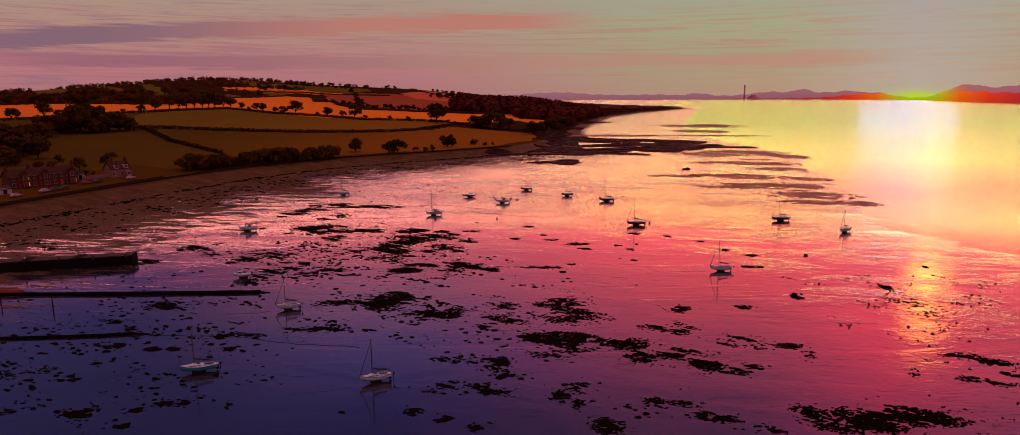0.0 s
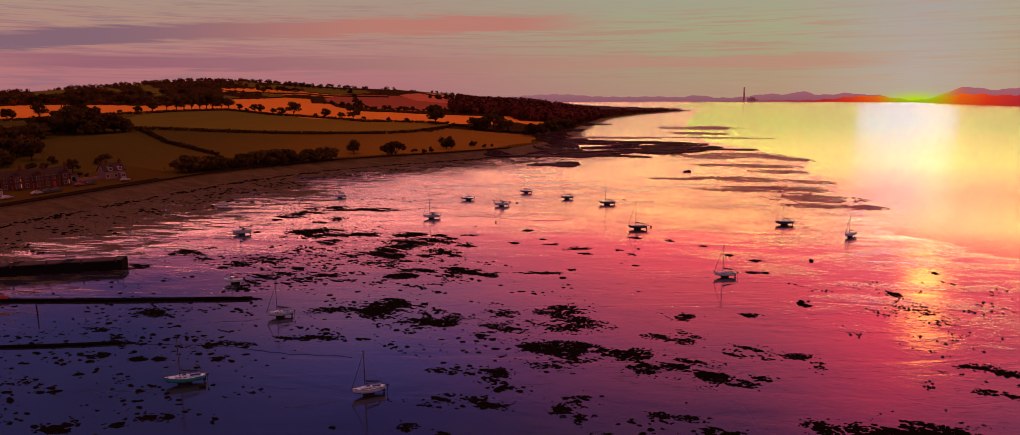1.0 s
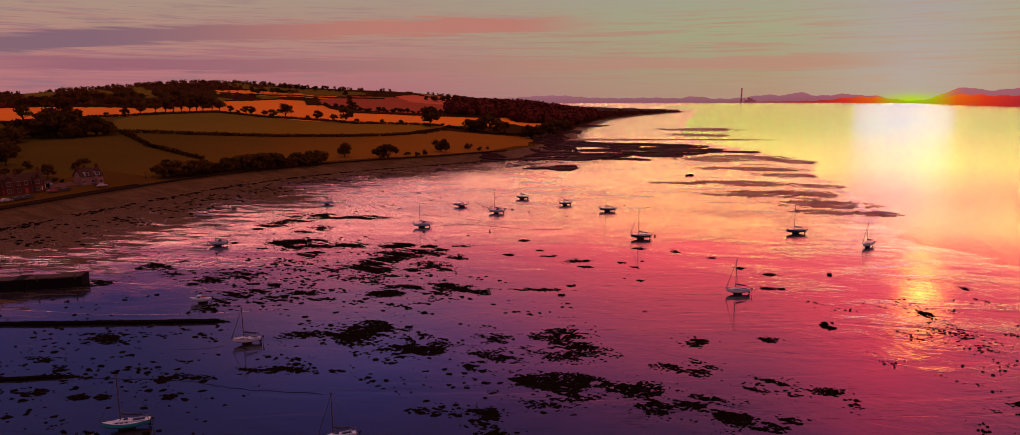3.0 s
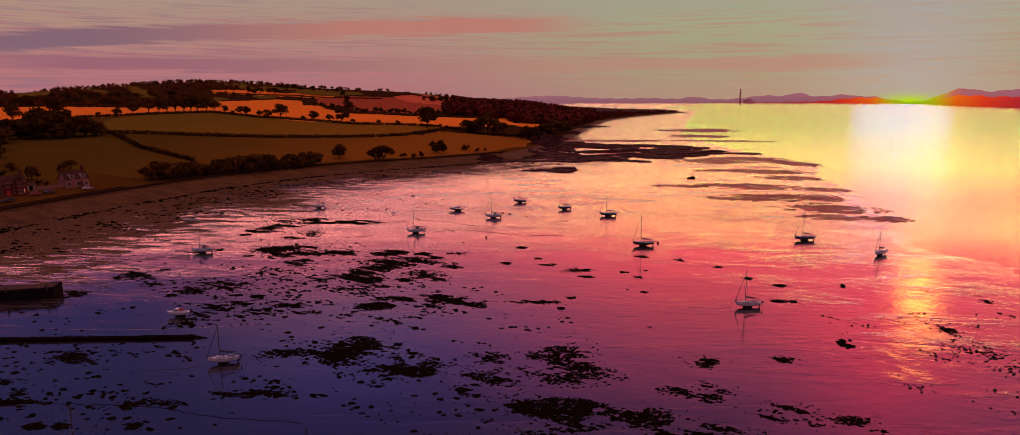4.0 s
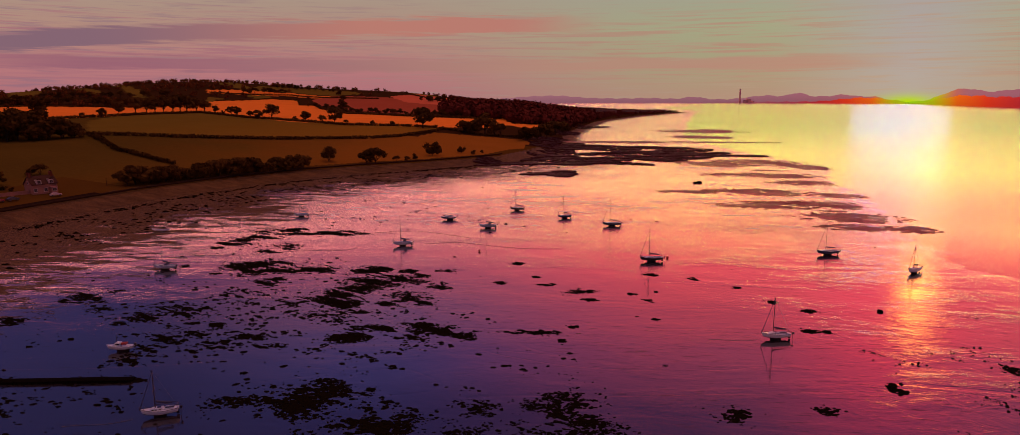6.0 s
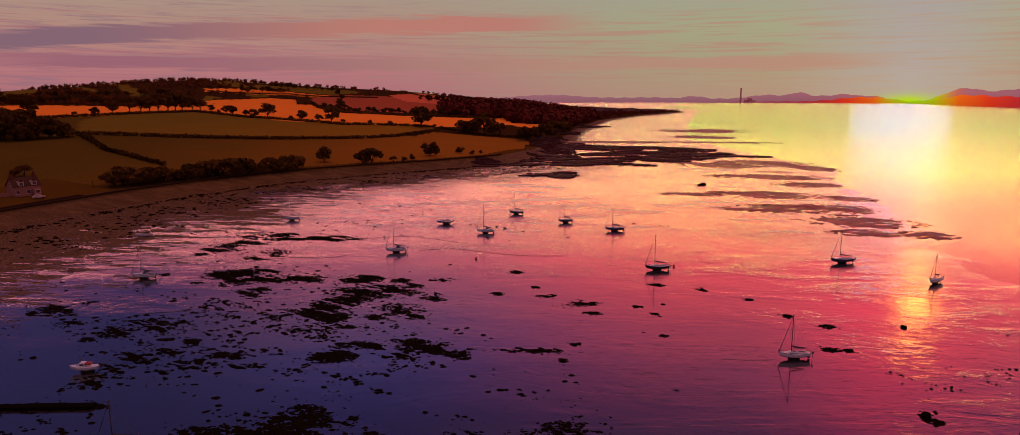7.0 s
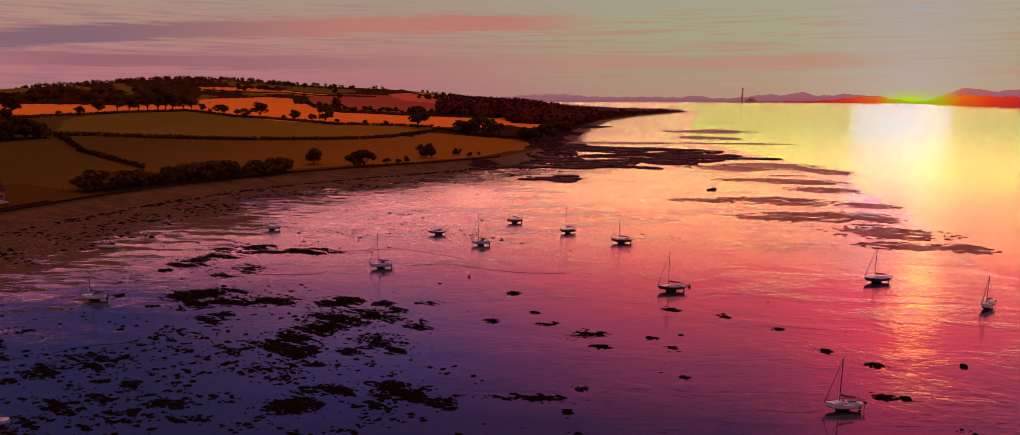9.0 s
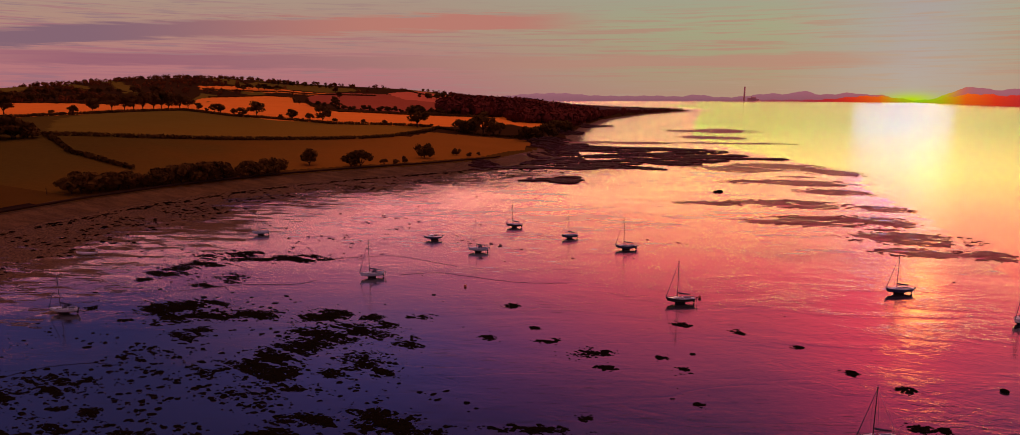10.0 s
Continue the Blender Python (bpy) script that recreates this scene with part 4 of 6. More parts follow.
weed(-65.1, 178.0, 1.3, 1.2, 1)
weed(-85.0, 178.1, 1.4, 1.0, 0.8)
weed(-70.0, 178.9, 0.9, 0.7, 0.9)
weed(-96.6, 223.6, 1.1, 1.5, 0.8)
weed(-84.4, 217.0, 1.3, 0.9, 0.8)
weed(-33.6, 177.2, 3.7, 1.8, 0.8)
weed(-23.9, 175.0, 2.3, 5.5, 0.7)
weed(-19.1, 175.7, 1.8, 2.7, 0.6)
weed(-14.8, 173.3, 1.8, 2.1, 0.9)
weed(-17.7, 178.8, 1.1, 0.7, 1)
weed(-37.8, 172.1, 4.4, 2.5, 0.8)
weed(-55.0, 171.2, 3.5, 1.7, 0.6)
weed(-58.8, 169.3, 1.0, 0.8, 0.9)
weed(-69.6, 170.9, 4.3, 2.1, 0.5)
weed(-50.6, 166.8, 3.3, 0.8, 0.8)
weed(-24.1, 180.1, 3.8, 1.0, 0.7)
weed(-2.4, 176.6, 4.6, 1.1, 0.9)
weed(3.3, 171.8, 0.7, 0.8, 1)
weed(8.6, 205.0, 3.6, 2.2, 0.6)
weed(10.5, 198.3, 1.7, 1.0, 1)
weed(0.5, 210.2, 1.9, 1.2, 0.9)
weed(-10.6, 211.1, 1.3, 1.6, 0.7)
weed(-25.2, 222.5, 2.7, 1.4, 0.6)
weed(-7.0, 230.9, 1.2, 1.6, 1)
weed(-1.9, 217.0, 0.8, 0.9, 1)
weed(23.2, 197.0, 0.9, 1.3, 1)
weed(27.4, 220.3, 1.6, 1.1, 0.9)
weed(37.3, 216.5, 1.3, 1.7, 0.6)
weed(45.5, 209.5, 1.0, 1.1, 0.8)
weed(50.2, 197.8, 0.8, 1.0, 1)
weed(55.8, 191.7, 1.2, 1.0, 1)
weed(51.4, 179.2, 1.5, 0.9, 1)
weed(54.3, 179.2, 0.8, 0.9, 1)
weed(6.0, 179.8, 0.8, 0.7, 1)
weed(23.1, 185.1, 0.8, 0.8, 0.8)
weed(20.0, 202.8, 1.2, 0.7, 0.9)
weed(-34.6, 146.1, 4.4, 5.6, 1.0)
weed(-41.9, 144.8, 6.0, 1.4, 0.8)
weed(-48.0, 143.7, 2.6, 1.4, 0.5)
weed(-23.6, 137.4, 4.8, 2.5, 1.0)
weed(-19.3, 140.1, 1.9, 1.7, 0.6)
weed(-10.1, 144.0, 3.3, 2.7, 0.5)
weed(-11.2, 133.5, 2.4, 3.1, 0.5)
weed(-11.5, 129.8, 1.8, 1.8, 0.6)
weed(-6.2, 135.7, 3.7, 3.2, 0.4)
weed(3.7, 144.6, 5.3, 6.3, 0.5)
weed(3.6, 137.0, 7.5, 4.0, 0.4)
weed(6.3, 141.2, 1.6, 1.7, 0.8)
weed(3.3, 123.5, 5.6, 4.3, 0.85)
weed(-2.7, 124.9, 2.8, 4.0, 0.7)
weed(0.9, 117.2, 3.2, 1.2, 0.5)
weed(13.2, 123.3, 3.9, 2.9, 0.8)
weed(16.0, 117.9, 2.4, 3.0, 0.8)
weed(22.7, 118.2, 3.2, 2.4, 0.8)
weed(25.8, 114.7, 3.1, 2.8, 0.8)
weed(29.7, 111.4, 3.0, 1.3, 0.8)
weed(33.8, 112.9, 1.4, 1.1, 0.9)
weed(24.5, 131.4, 3.0, 2.9, 0.6)
weed(20.3, 131.9, 2.4, 1.5, 0.5)
weed(33.8, 125.0, 2.9, 2.0, 0.7)
weed(37.2, 122.9, 2.2, 1.3, 0.5)
weed(42.9, 122.8, 2.2, 1.3, 0.8)
weed(44.9, 119.3, 1.3, 1.8, 0.6)
weed(27.9, 143.0, 1.8, 1.7, 0.9)
weed(40.9, 145.3, 1.2, 1.3, 1)
weed(-16.7, 114.0, 2.6, 1.1, 0.5)
weed(-8.3, 112.5, 1.5, 2.7, 0.9)
weed(-11.7, 113.7, 3.1, 1.1, 0.5)
weed(-5.3, 107.9, 1.8, 1.0, 0.8)
weed(-12.4, 101.8, 5.5, 0.9, 0.7)
weed(-16.2, 103.9, 1.9, 1.4, 0.6)
weed(-10.6, 103.5, 1.9, 1.2, 0.7)
weed(1.8, 100.7, 1.4, 1.8, 0.6)
weed(4.2, 98.7, 1.1, 1.3, 0.6)
weed(5.3, 103.6, 1.9, 1.8, 0.5)
weed(8.3, 92.0, 1.8, 2.0, 1)
weed(15.9, 99.3, 1.6, 1.7, 0.5)
weed(22.1, 95.5, 2.1, 1.2, 0.8)
weed(24.5, 94.7, 2.1, 1.0, 0.6)
weed(20.6, 99.5, 2.7, 1.1, 0.4)
weed(36.7, 96.9, 2.2, 2.0, 0.8)
weed(47.7, 96.8, 6.1, 2.8, 0.9)
weed(42.0, 93.7, 5.0, 1.9, 0.9)
weed(53.4, 96.2, 3.9, 1.9, 0.7)
weed(70.1, 119.0, 3.8, 1.5, 0.7)
weed(74.1, 117.0, 2.1, 1.1, 0.8)
weed(66.9, 110.1, 2.5, 1.0, 0.6)
weed(70.5, 108.2, 2.0, 1.0, 0.6)
weed(73.8, 112.5, 1.2, 1.0, 0.8)
weed(-65.8, 92.5, 2.3, 1.5, 1)
weed(-76.2, 102.7, 1.9, 0.7, 0.6)
weed(-76.6, 92.6, 2.5, 2.9, 0.3)
weed(-85.4, 106.1, 3.8, 3.1, 0.2)
weed(-80.4, 140.9, 4.5, 3.5, 0.5)
weed(-79.6, 124.8, 1.7, 1.4, 0.6)
weed(-45.2, 127.9, 4.1, 1.1, 0.9)
weed(-70.0, 116.3, 1.3, 0.9, 1)
weed(-66.5, 116.4, 1.3, 0.9, 0.8)
weed(-56.6, 116.9, 1.1, 0.9, 0.9)
weed(-77.9, 117.5, 1.6, 1.2, 0.8)
weed(-55.9, 95.3, 1.2, 1.0, 0.9)
weed(-53.3, 95.8, 0.9, 0.8, 0.9)
weed(-58.7, 93.5, 0.8, 0.8, 0.9)
weed(-57.6, 88.7, 1.4, 0.7, 0.8)
weed(-102.8, 196.1, 4.6, 5.9, 0.4)
weed(-78.0, 186.4, 6.9, 3.0, 0.6)
weed(-108.6, 177.8, 3.0, 2.8, 0.8)
weed(-67.3, 173.2, 6.4, 2.6, 0.4)
weed(-60.7, 123.9, 1.7, 1.7, 0.6)
weed(-56.4, 124.1, 3.4, 1.0, 0.5)
weed(-19.0, 94.9, 1.2, 1.0, 0.7)
weed(-14.4, 92.8, 1.0, 0.8, 0.9)
weed(-8.8, 91.2, 1.6, 1.1, 0.5)
weed(54.5, 152.8, 1.0, 1.5, 1)
weed(77.5, 161.4, 1.0, 1.6, 1)
weed(76.8, 147.8, 5.4, 6.4, 0.15)
weed(96.7, 181.2, 0.8, 1.7, 1)
weed(-87.0, 128.2, 5.9, 2.9, 0.25)
weed(29.9, 92.2, 2.1, 0.9, 0.6)

weed(-95.4, 253.1, 5.0, 2.6, 0.7)
weed(-90.6, 261.9, 5.6, 2.2, 0.8)
weed(-81.9, 267.8, 5.6, 2.0, 0.8)
weed(-67.5, 267.5, 5.6, 1.7, 0.8)
weed(-80.3, 242.9, 3.1, 1.9, 0.6)
weed(-79.3, 225.6, 5.0, 3.0, 0.95)
weed(-68.0, 220.3, 5.0, 2.2, 0.8)
weed(-59.8, 221.8, 4.3, 1.7, 0.7)
weed(-76.3, 216.0, 3.1, 1.9, 0.6)
weed(-67.7, 210.7, 3.1, 2.2, 0.6)
weed(-46.1, 221.3, 3.1, 2.2, 0.95)
weed(-38.0, 214.1, 5.0, 2.6, 0.85)
weed(-41.1, 206.1, 3.7, 2.6, 0.85)
weed(-47.0, 198.4, 3.7, 2.6, 0.9)
weed(-42.1, 191.4, 3.1, 1.9, 0.9)
weed(-31.8, 217.0, 3.1, 1.9, 0.6)
weed(-25.3, 205.9, 3.1, 1.9, 0.5)
weed(-28.5, 197.2, 2.5, 1.5, 0.5)
weed(-36.6, 172.6, 3.7, 1.7, 0.8)
weed(-31.1, 176.9, 3.1, 1.4, 0.7)
weed(-21.7, 175.8, 3.1, 2.1, 0.9)
weed(-13.3, 175.4, 1.9, 1.1, 0.6)
weed(-103.6, 192.9, 3.7, 2.2, 0.6)
weed(-94.7, 186.4, 2.5, 1.5, 0.5)
weed(-78.6, 183.6, 3.7, 1.5, 0.6)


def strewn():
    """Loose tufts and small stones over the whole flat, gathered in drifts."""
    m = 120000
    x, y = rng.uniform(-125, 105, m), 75 + 340 * rng.uniform(size=m) ** 1.3
    lush = 0.8 * swell(x, y, 34, 6.0) + 1.5 * fray(x * 0.7, y, 9.0, 2.0) + np.interp(x, [-45, 40], [0.3, -0.8])
    keep = (inland(x, y) < -30) & (inland(x, y, TIDE) < -6) & (rng.uniform(size=m) > np.where(y > 205, 0.82, np.where(y > 140, 0.5, 0.45))) & (lush >= rng.uniform(0.3, 1.7, m))
    s = 0.09 + 0.36 * rng.uniform(size=m) ** 2.2
    pts = np.stack([x, y, s * 1.7, s], -1)[np.nonzero(keep)[0][:7000]]
    tagged(blobs("strewn_weed", pts, WEED, 0.2), "small dark tufts of weed strewn over the mud", "seaweed", kind="stuff")


strewn()


def drifts():
    """Thick scatters of small tufts round the big patches, and loose stones by the water's edge."""
    m = 26000
    x, y = rng.uniform(-75, 12, m), rng.uniform(126, 205, m)
    lush = 1.4 * fray(x * 0.6, y, 8.0, 3.3) + 0.6 * swell(x, y, 24, 1.0) - np.interp(x, [-30, 12], [0.0, 1.0])
    keep = lush >= rng.uniform(0.1, 1.5, m)
    s = 0.10 + 0.30 * rng.uniform(size=m) ** 1.8
    pts = np.stack([x, y, s * 1.9, s], -1)[np.nonzero(keep)[0][:1150]]
    tagged(blobs("weed_drift", pts, WEED, 0.2), "drifts of small dark wrack tufts on the mud", "seaweed", kind="stuff")
    x, y = rng.uniform(56, 108, m), rng.uniform(92, 175, m)
    keep = (1.5 * fray(x, y, 7.0, 5.1) >= rng.uniform(0.3, 1.7, m)) & (inland(x, y, TIDE) < -4)
    s = 0.07 + 0.16 * rng.uniform(size=m) ** 2
    pts = np.stack([x, y, s * 1.4, s], -1)[np.nonzero(keep)[0][:700]]
    tagged(blobs("loose_stones", pts, WEED, 0.5), "small dark stones scattered on the wet mud", "stones", kind="stuff")


drifts()


FRINGE = []


def sandbar(x, y, a, b):
    """A low bank of silt standing just clear of the water, long and tapering."""
    verts, faces = [], []
    n, rings = 120, 6
    b *= 1.1
    for r in range(rings + 1):
        s = r / rings
        for i in range(n):
            g = i * math.tau / n
            rag = 1 + 0.16 * math.sin(2 * g + y) + 0.13 * math.sin(3 * g + x) + 0.07 * math.sin(7 * g + y) + 0.05 * math.sin(13 * g + x * 2) + 0.045 * math.sin(19 * g + y) + 0.04 * math.sin(31 * g + x)
            px = a * s * (1 + 0.16 * math.sin(2 * g + y) + 0.10 * math.sin(3 * g + x) + 0.04 * math.sin(9 * g + y)) * math.cos(g)
            py = b * s * rag * math.sin(g) * abs(math.sin(g)) ** 0.25 * (1 + 0.25 * math.cos(g))
            wx, wy = x + px, y + py - 0.1 * px * s
            verts.append((wx, wy, max(0.0, float(height(wx, wy))) + 0.30 * (1 - s ** 1.6) - 0.05 + 0.05 * math.sin(px * 0.9) * math.sin(py * 2.3 + px * 0.3) * (1 - s * s)))
    for r in range(rings):
        for i in range(n):
            j = (i + 1) % n
            faces.append((r * n + i, (r + 1) * n + i, (r + 1) * n + j, r * n + j))
    for k in range(int(20 + a * 4)):
        g, q = rng.uniform(0, math.tau), 0.85 + 0.3 * rng.uniform() ** 2
        s = rng.uniform(0.12, 0.42)
        px = a * q * math.cos(g)
        FRINGE.append((x + px * 1.1, y + b * q * math.sin(g) - 0.1 * px, s * (2 + a * 0.06), s))
    ob = sheet("sandbar", verts, faces, BARMUD)
    tagged(ob, "low dull mud bar rising from the shallows", "sandbar", "sandbars", "structure")


sandbar(113.1, 306.2, 18.2, 9.2)
sandbar(107.5, 286.0, 11.7, 5.2)
sandbar(124.4, 283.6, 8.2, 6.4)
sandbar(91.6, 333.2, 19.7, 8.3)
sandbar(118.1, 335.4, 11.7, 10.0)
sandbar(132.9, 362.5, 10.6, 7.0)
sandbar(99.4, 374.2, 23.5, 10.4)
sandbar(67.5, 374.0, 12.8, 4.8)
sandbar(133.4, 409.3, 14.4, 10.7)
sandbar(125.0, 443.4, 29.6, 10.4)
sandbar(164.6, 492.9, 14.1, 20.1)
sandbar(143.4, 525.1, 28.0, 14.9)
sandbar(115.6, 506.8, 26.8, 13.8)
sandbar(53.8, 730.3, 53.0, 15.1)
sandbar(160.4, 728.0, 60.2, 8.6)
sandbar(199.8, 942.8, 50.7, 46.3)
sandbar(172.0, 812.8, 30.1, 32.4)
for k in range(7):
    y = 320 + 240 * ((k * 0.618) % 1.0)
    edge = float(np.interp(y, [300, 357, 416, 475, 622], [118, 128, 138, 158, 150]))
    a = 5 + 13 * ((k * 0.37) % 1.0)
    sandbar(edge - 8 - 70 * ((k * 0.271) % 1.0) ** 1.5, y, a, a * 0.16 + 0.6)


tagged(blobs("bar_fringe", FRINGE, BARMUD, 0.14), "broken crumbs of silt round the mud bars", "mud", kind="stuff")


def reef(x, y, a, b):
    """Weedy stones in long ragged rows with wet gaps between."""
    n = int(380 + a * 45)
    m = n * 4
    r, g = np.sqrt(rng.uniform(size=m)), rng.uniform(0, math.tau, m)
    r *= 0.85 + 0.3 * np.sin(3 * g + x) + 0.2 * np.sin(5 * g + y)
    wx, wy = x + a * r * np.cos(g), y + b * r * np.sin(g)
    keep = np.nonzero(swell(wx * 0.35, wy, 9.0, 3.0) >= rng.uniform(-0.4, 0.6, m))[0][:n]
    s = rng.uniform(0.25, 1.1, m)
    pts = np.stack([wx, wy, s * 2.6, s * 1.2], -1)[keep].tolist()
    tagged(blobs("weedy_reef", pts, REEFWEED, 0.45), "weed-covered rocky reef bared by the tide", "reef", "reefs", "stuff")


reef(92.8, 593.5, 58.4, 45.6)
reef(28.5, 519.5, 36.7, 29.5)
reef(4.8, 448.1, 17.6, 12.5)
reef(12.9, 649.9, 35.1, 72.1)
reef(59.4, 551.2, 34.3, 33.4)
reef(128.7, 581.3, 31.1, 24.7)
reef(70.7, 650.3, 52.7, 31.6)
reef(4.5, 701.2, 22.2, 65.6)
reef(27.5, 892.0, 14.7, 61.6)
reef(64.4, 1055.7, 24.4, 43.5)
reef(2, 560, 20, 42)
reef(-30, 507, 24, 13)


def shore_wrack():
    """Broken lines of weed and stones left along the foot of the bank."""
    m = 30000
    y = rng.uniform(150, 560, m)
    x = np.interp(y, [p[1] for p in SHORE[:12]], [p[0] for p in SHORE[:12]]) + rng.uniform(0, 75, m)
    d = inland(x, y)
    band = 2.2 * np.exp(-((d + 3.5) / 2.2) ** 2) + 0.35 * np.exp(-((d + 28) / 22) ** 2)
    keep = (d < 1) & (band * (0.9 + 0.9 * swell(x * 0.6, y, 13.0, 4.0)) >= rng.uniform(0.1, 1.0, m))
    s = 0.14 + 0.6 * rng.uniform(size=m) ** 2.4
    pts = np.stack([x, y, s * 1.7, s], -1)[np.nonzero(keep)[0][:3400]].tolist()
    tagged(blobs("shore_wrack", pts, WEED, 0.25), "dark tide-wrack and stones strewn below the shingle bank", "seaweed", kind="stuff")


shore_wrack()


def rock(x, y, s):
    bm = bmesh.new()
    bmesh.ops.create_icosphere(bm, subdivisions=2, radius=s)
    r = random.Random(int(x * 10))
    for v in bm.verts:
        v.co *= r.uniform(0.8, 1.2)
        v.co.z *= 0.6
    ob = part("rock", bm, WEED, None)
    ob.location = (x, y, float(height(x, y)) + s * 0.2)
    tagged(ob, "dark weed-grown boulder on the wet mud", "rock", "boulders")


for x, y, s in ((54.3, 154, 0.7), (80.6, 407, 1.5), (78.2, 406, 1.0), (70.5, 192, 0.6)):
    rock(x, y, s)

# ---- boats ----
GEL = material("white_gelcoat", (0.50, 0.60, 0.70), 0.35, vary=0.12, scale=1.0, bump=0.0, coat=0.3)
TEAL = material("teal_gelcoat", (0.02, 0.30, 0.34), 0.35, vary=0.15, bump=0.0, coat=0.1)
NAVY = material("navy_gelcoat", (0.02, 0.03, 0.09), 0.35, vary=0.15, bump=0.0, coat=0.3)
BLACKHULL = material("black_gelcoat", (0.02, 0.018, 0.02), 0.35, vary=0.15, bump=0.0, coat=0.3)
CREAM = material("dull_white_gelcoat", (0.66, 0.68, 0.72), 0.4, vary=0.15, bump=0.0, coat=0.2)
ANTIFOUL = material("antifouling", (0.016, 0.010, 0.010), 0.8, vary=0.3, scale=1.5, bump=0.3, spec=0.1)
PORT = material("tinted_port", (0.01, 0.01, 0.012), 0.15, vary=0.1, bump=0.0)
ALLOY = material("spar_alloy", (0.045, 0.042, 0.05), 0.5, metal=0.2, vary=0.1, bump=0.0)
WIRE = material("steel_wire", (0.12, 0.11, 0.11), 0.5, metal=0.5, vary=0.1, bump=0.0)
COVER = material("sail_cover", (0.03, 0.035, 0.07), 0.85, scale=2.0, bump=0.4)
REDCOVER = material("red_cover", (0.25, 0.03, 0.025), 0.85, scale=2.0, bump=0.4)
RUBBER = material("outboard_black", (0.015, 0.015, 0.016), 0.5, vary=0.1, bump=0.0)
BUOYRED = material("buoy_red", (0.45, 0.06, 0.03), 0.5, vary=0.2, bump=0.1)


def hull_rings(L, W, lift, top, n=13):
    """Cross-sections from stern to bow: half-breadth, keel line and sheer."""
    rings = []
    for i in range(n):
        s = i / (n - 1)
        wide = W / 2 * (0.58 + 0.42 * math.sin(min(1, s / 0.45) * math.pi / 2)) * (1 - max(0, (s - 0.45) / 0.55) ** 2.1 * 0.985)
        keel = lift + 0.34 * (abs(s - 0.45) / 0.55) ** 2.0
        sheer = top - 0.12 * math.sin(s * math.pi) + 0.24 * s * s
        x = -L / 2 + L * s
        ring = []
        for k in range(-5, 6):
            u = abs(k) / 5
            y = wide * math.sin(u * math.pi / 2) ** 0.75
            z = keel + (sheer - keel) * (1 - math.cos(u * math.pi / 2)) ** 0.9
            ring.append((x - 0.07 * L * max(0, (s - 0.75) / 0.25) ** 1.5 * (1 - u) + 0.02 * L * max(0, 0.12 - s) / 0.12 * (1 - u), math.copysign(y, k) if k else 0, z))
        rings.append(ring)
    return rings


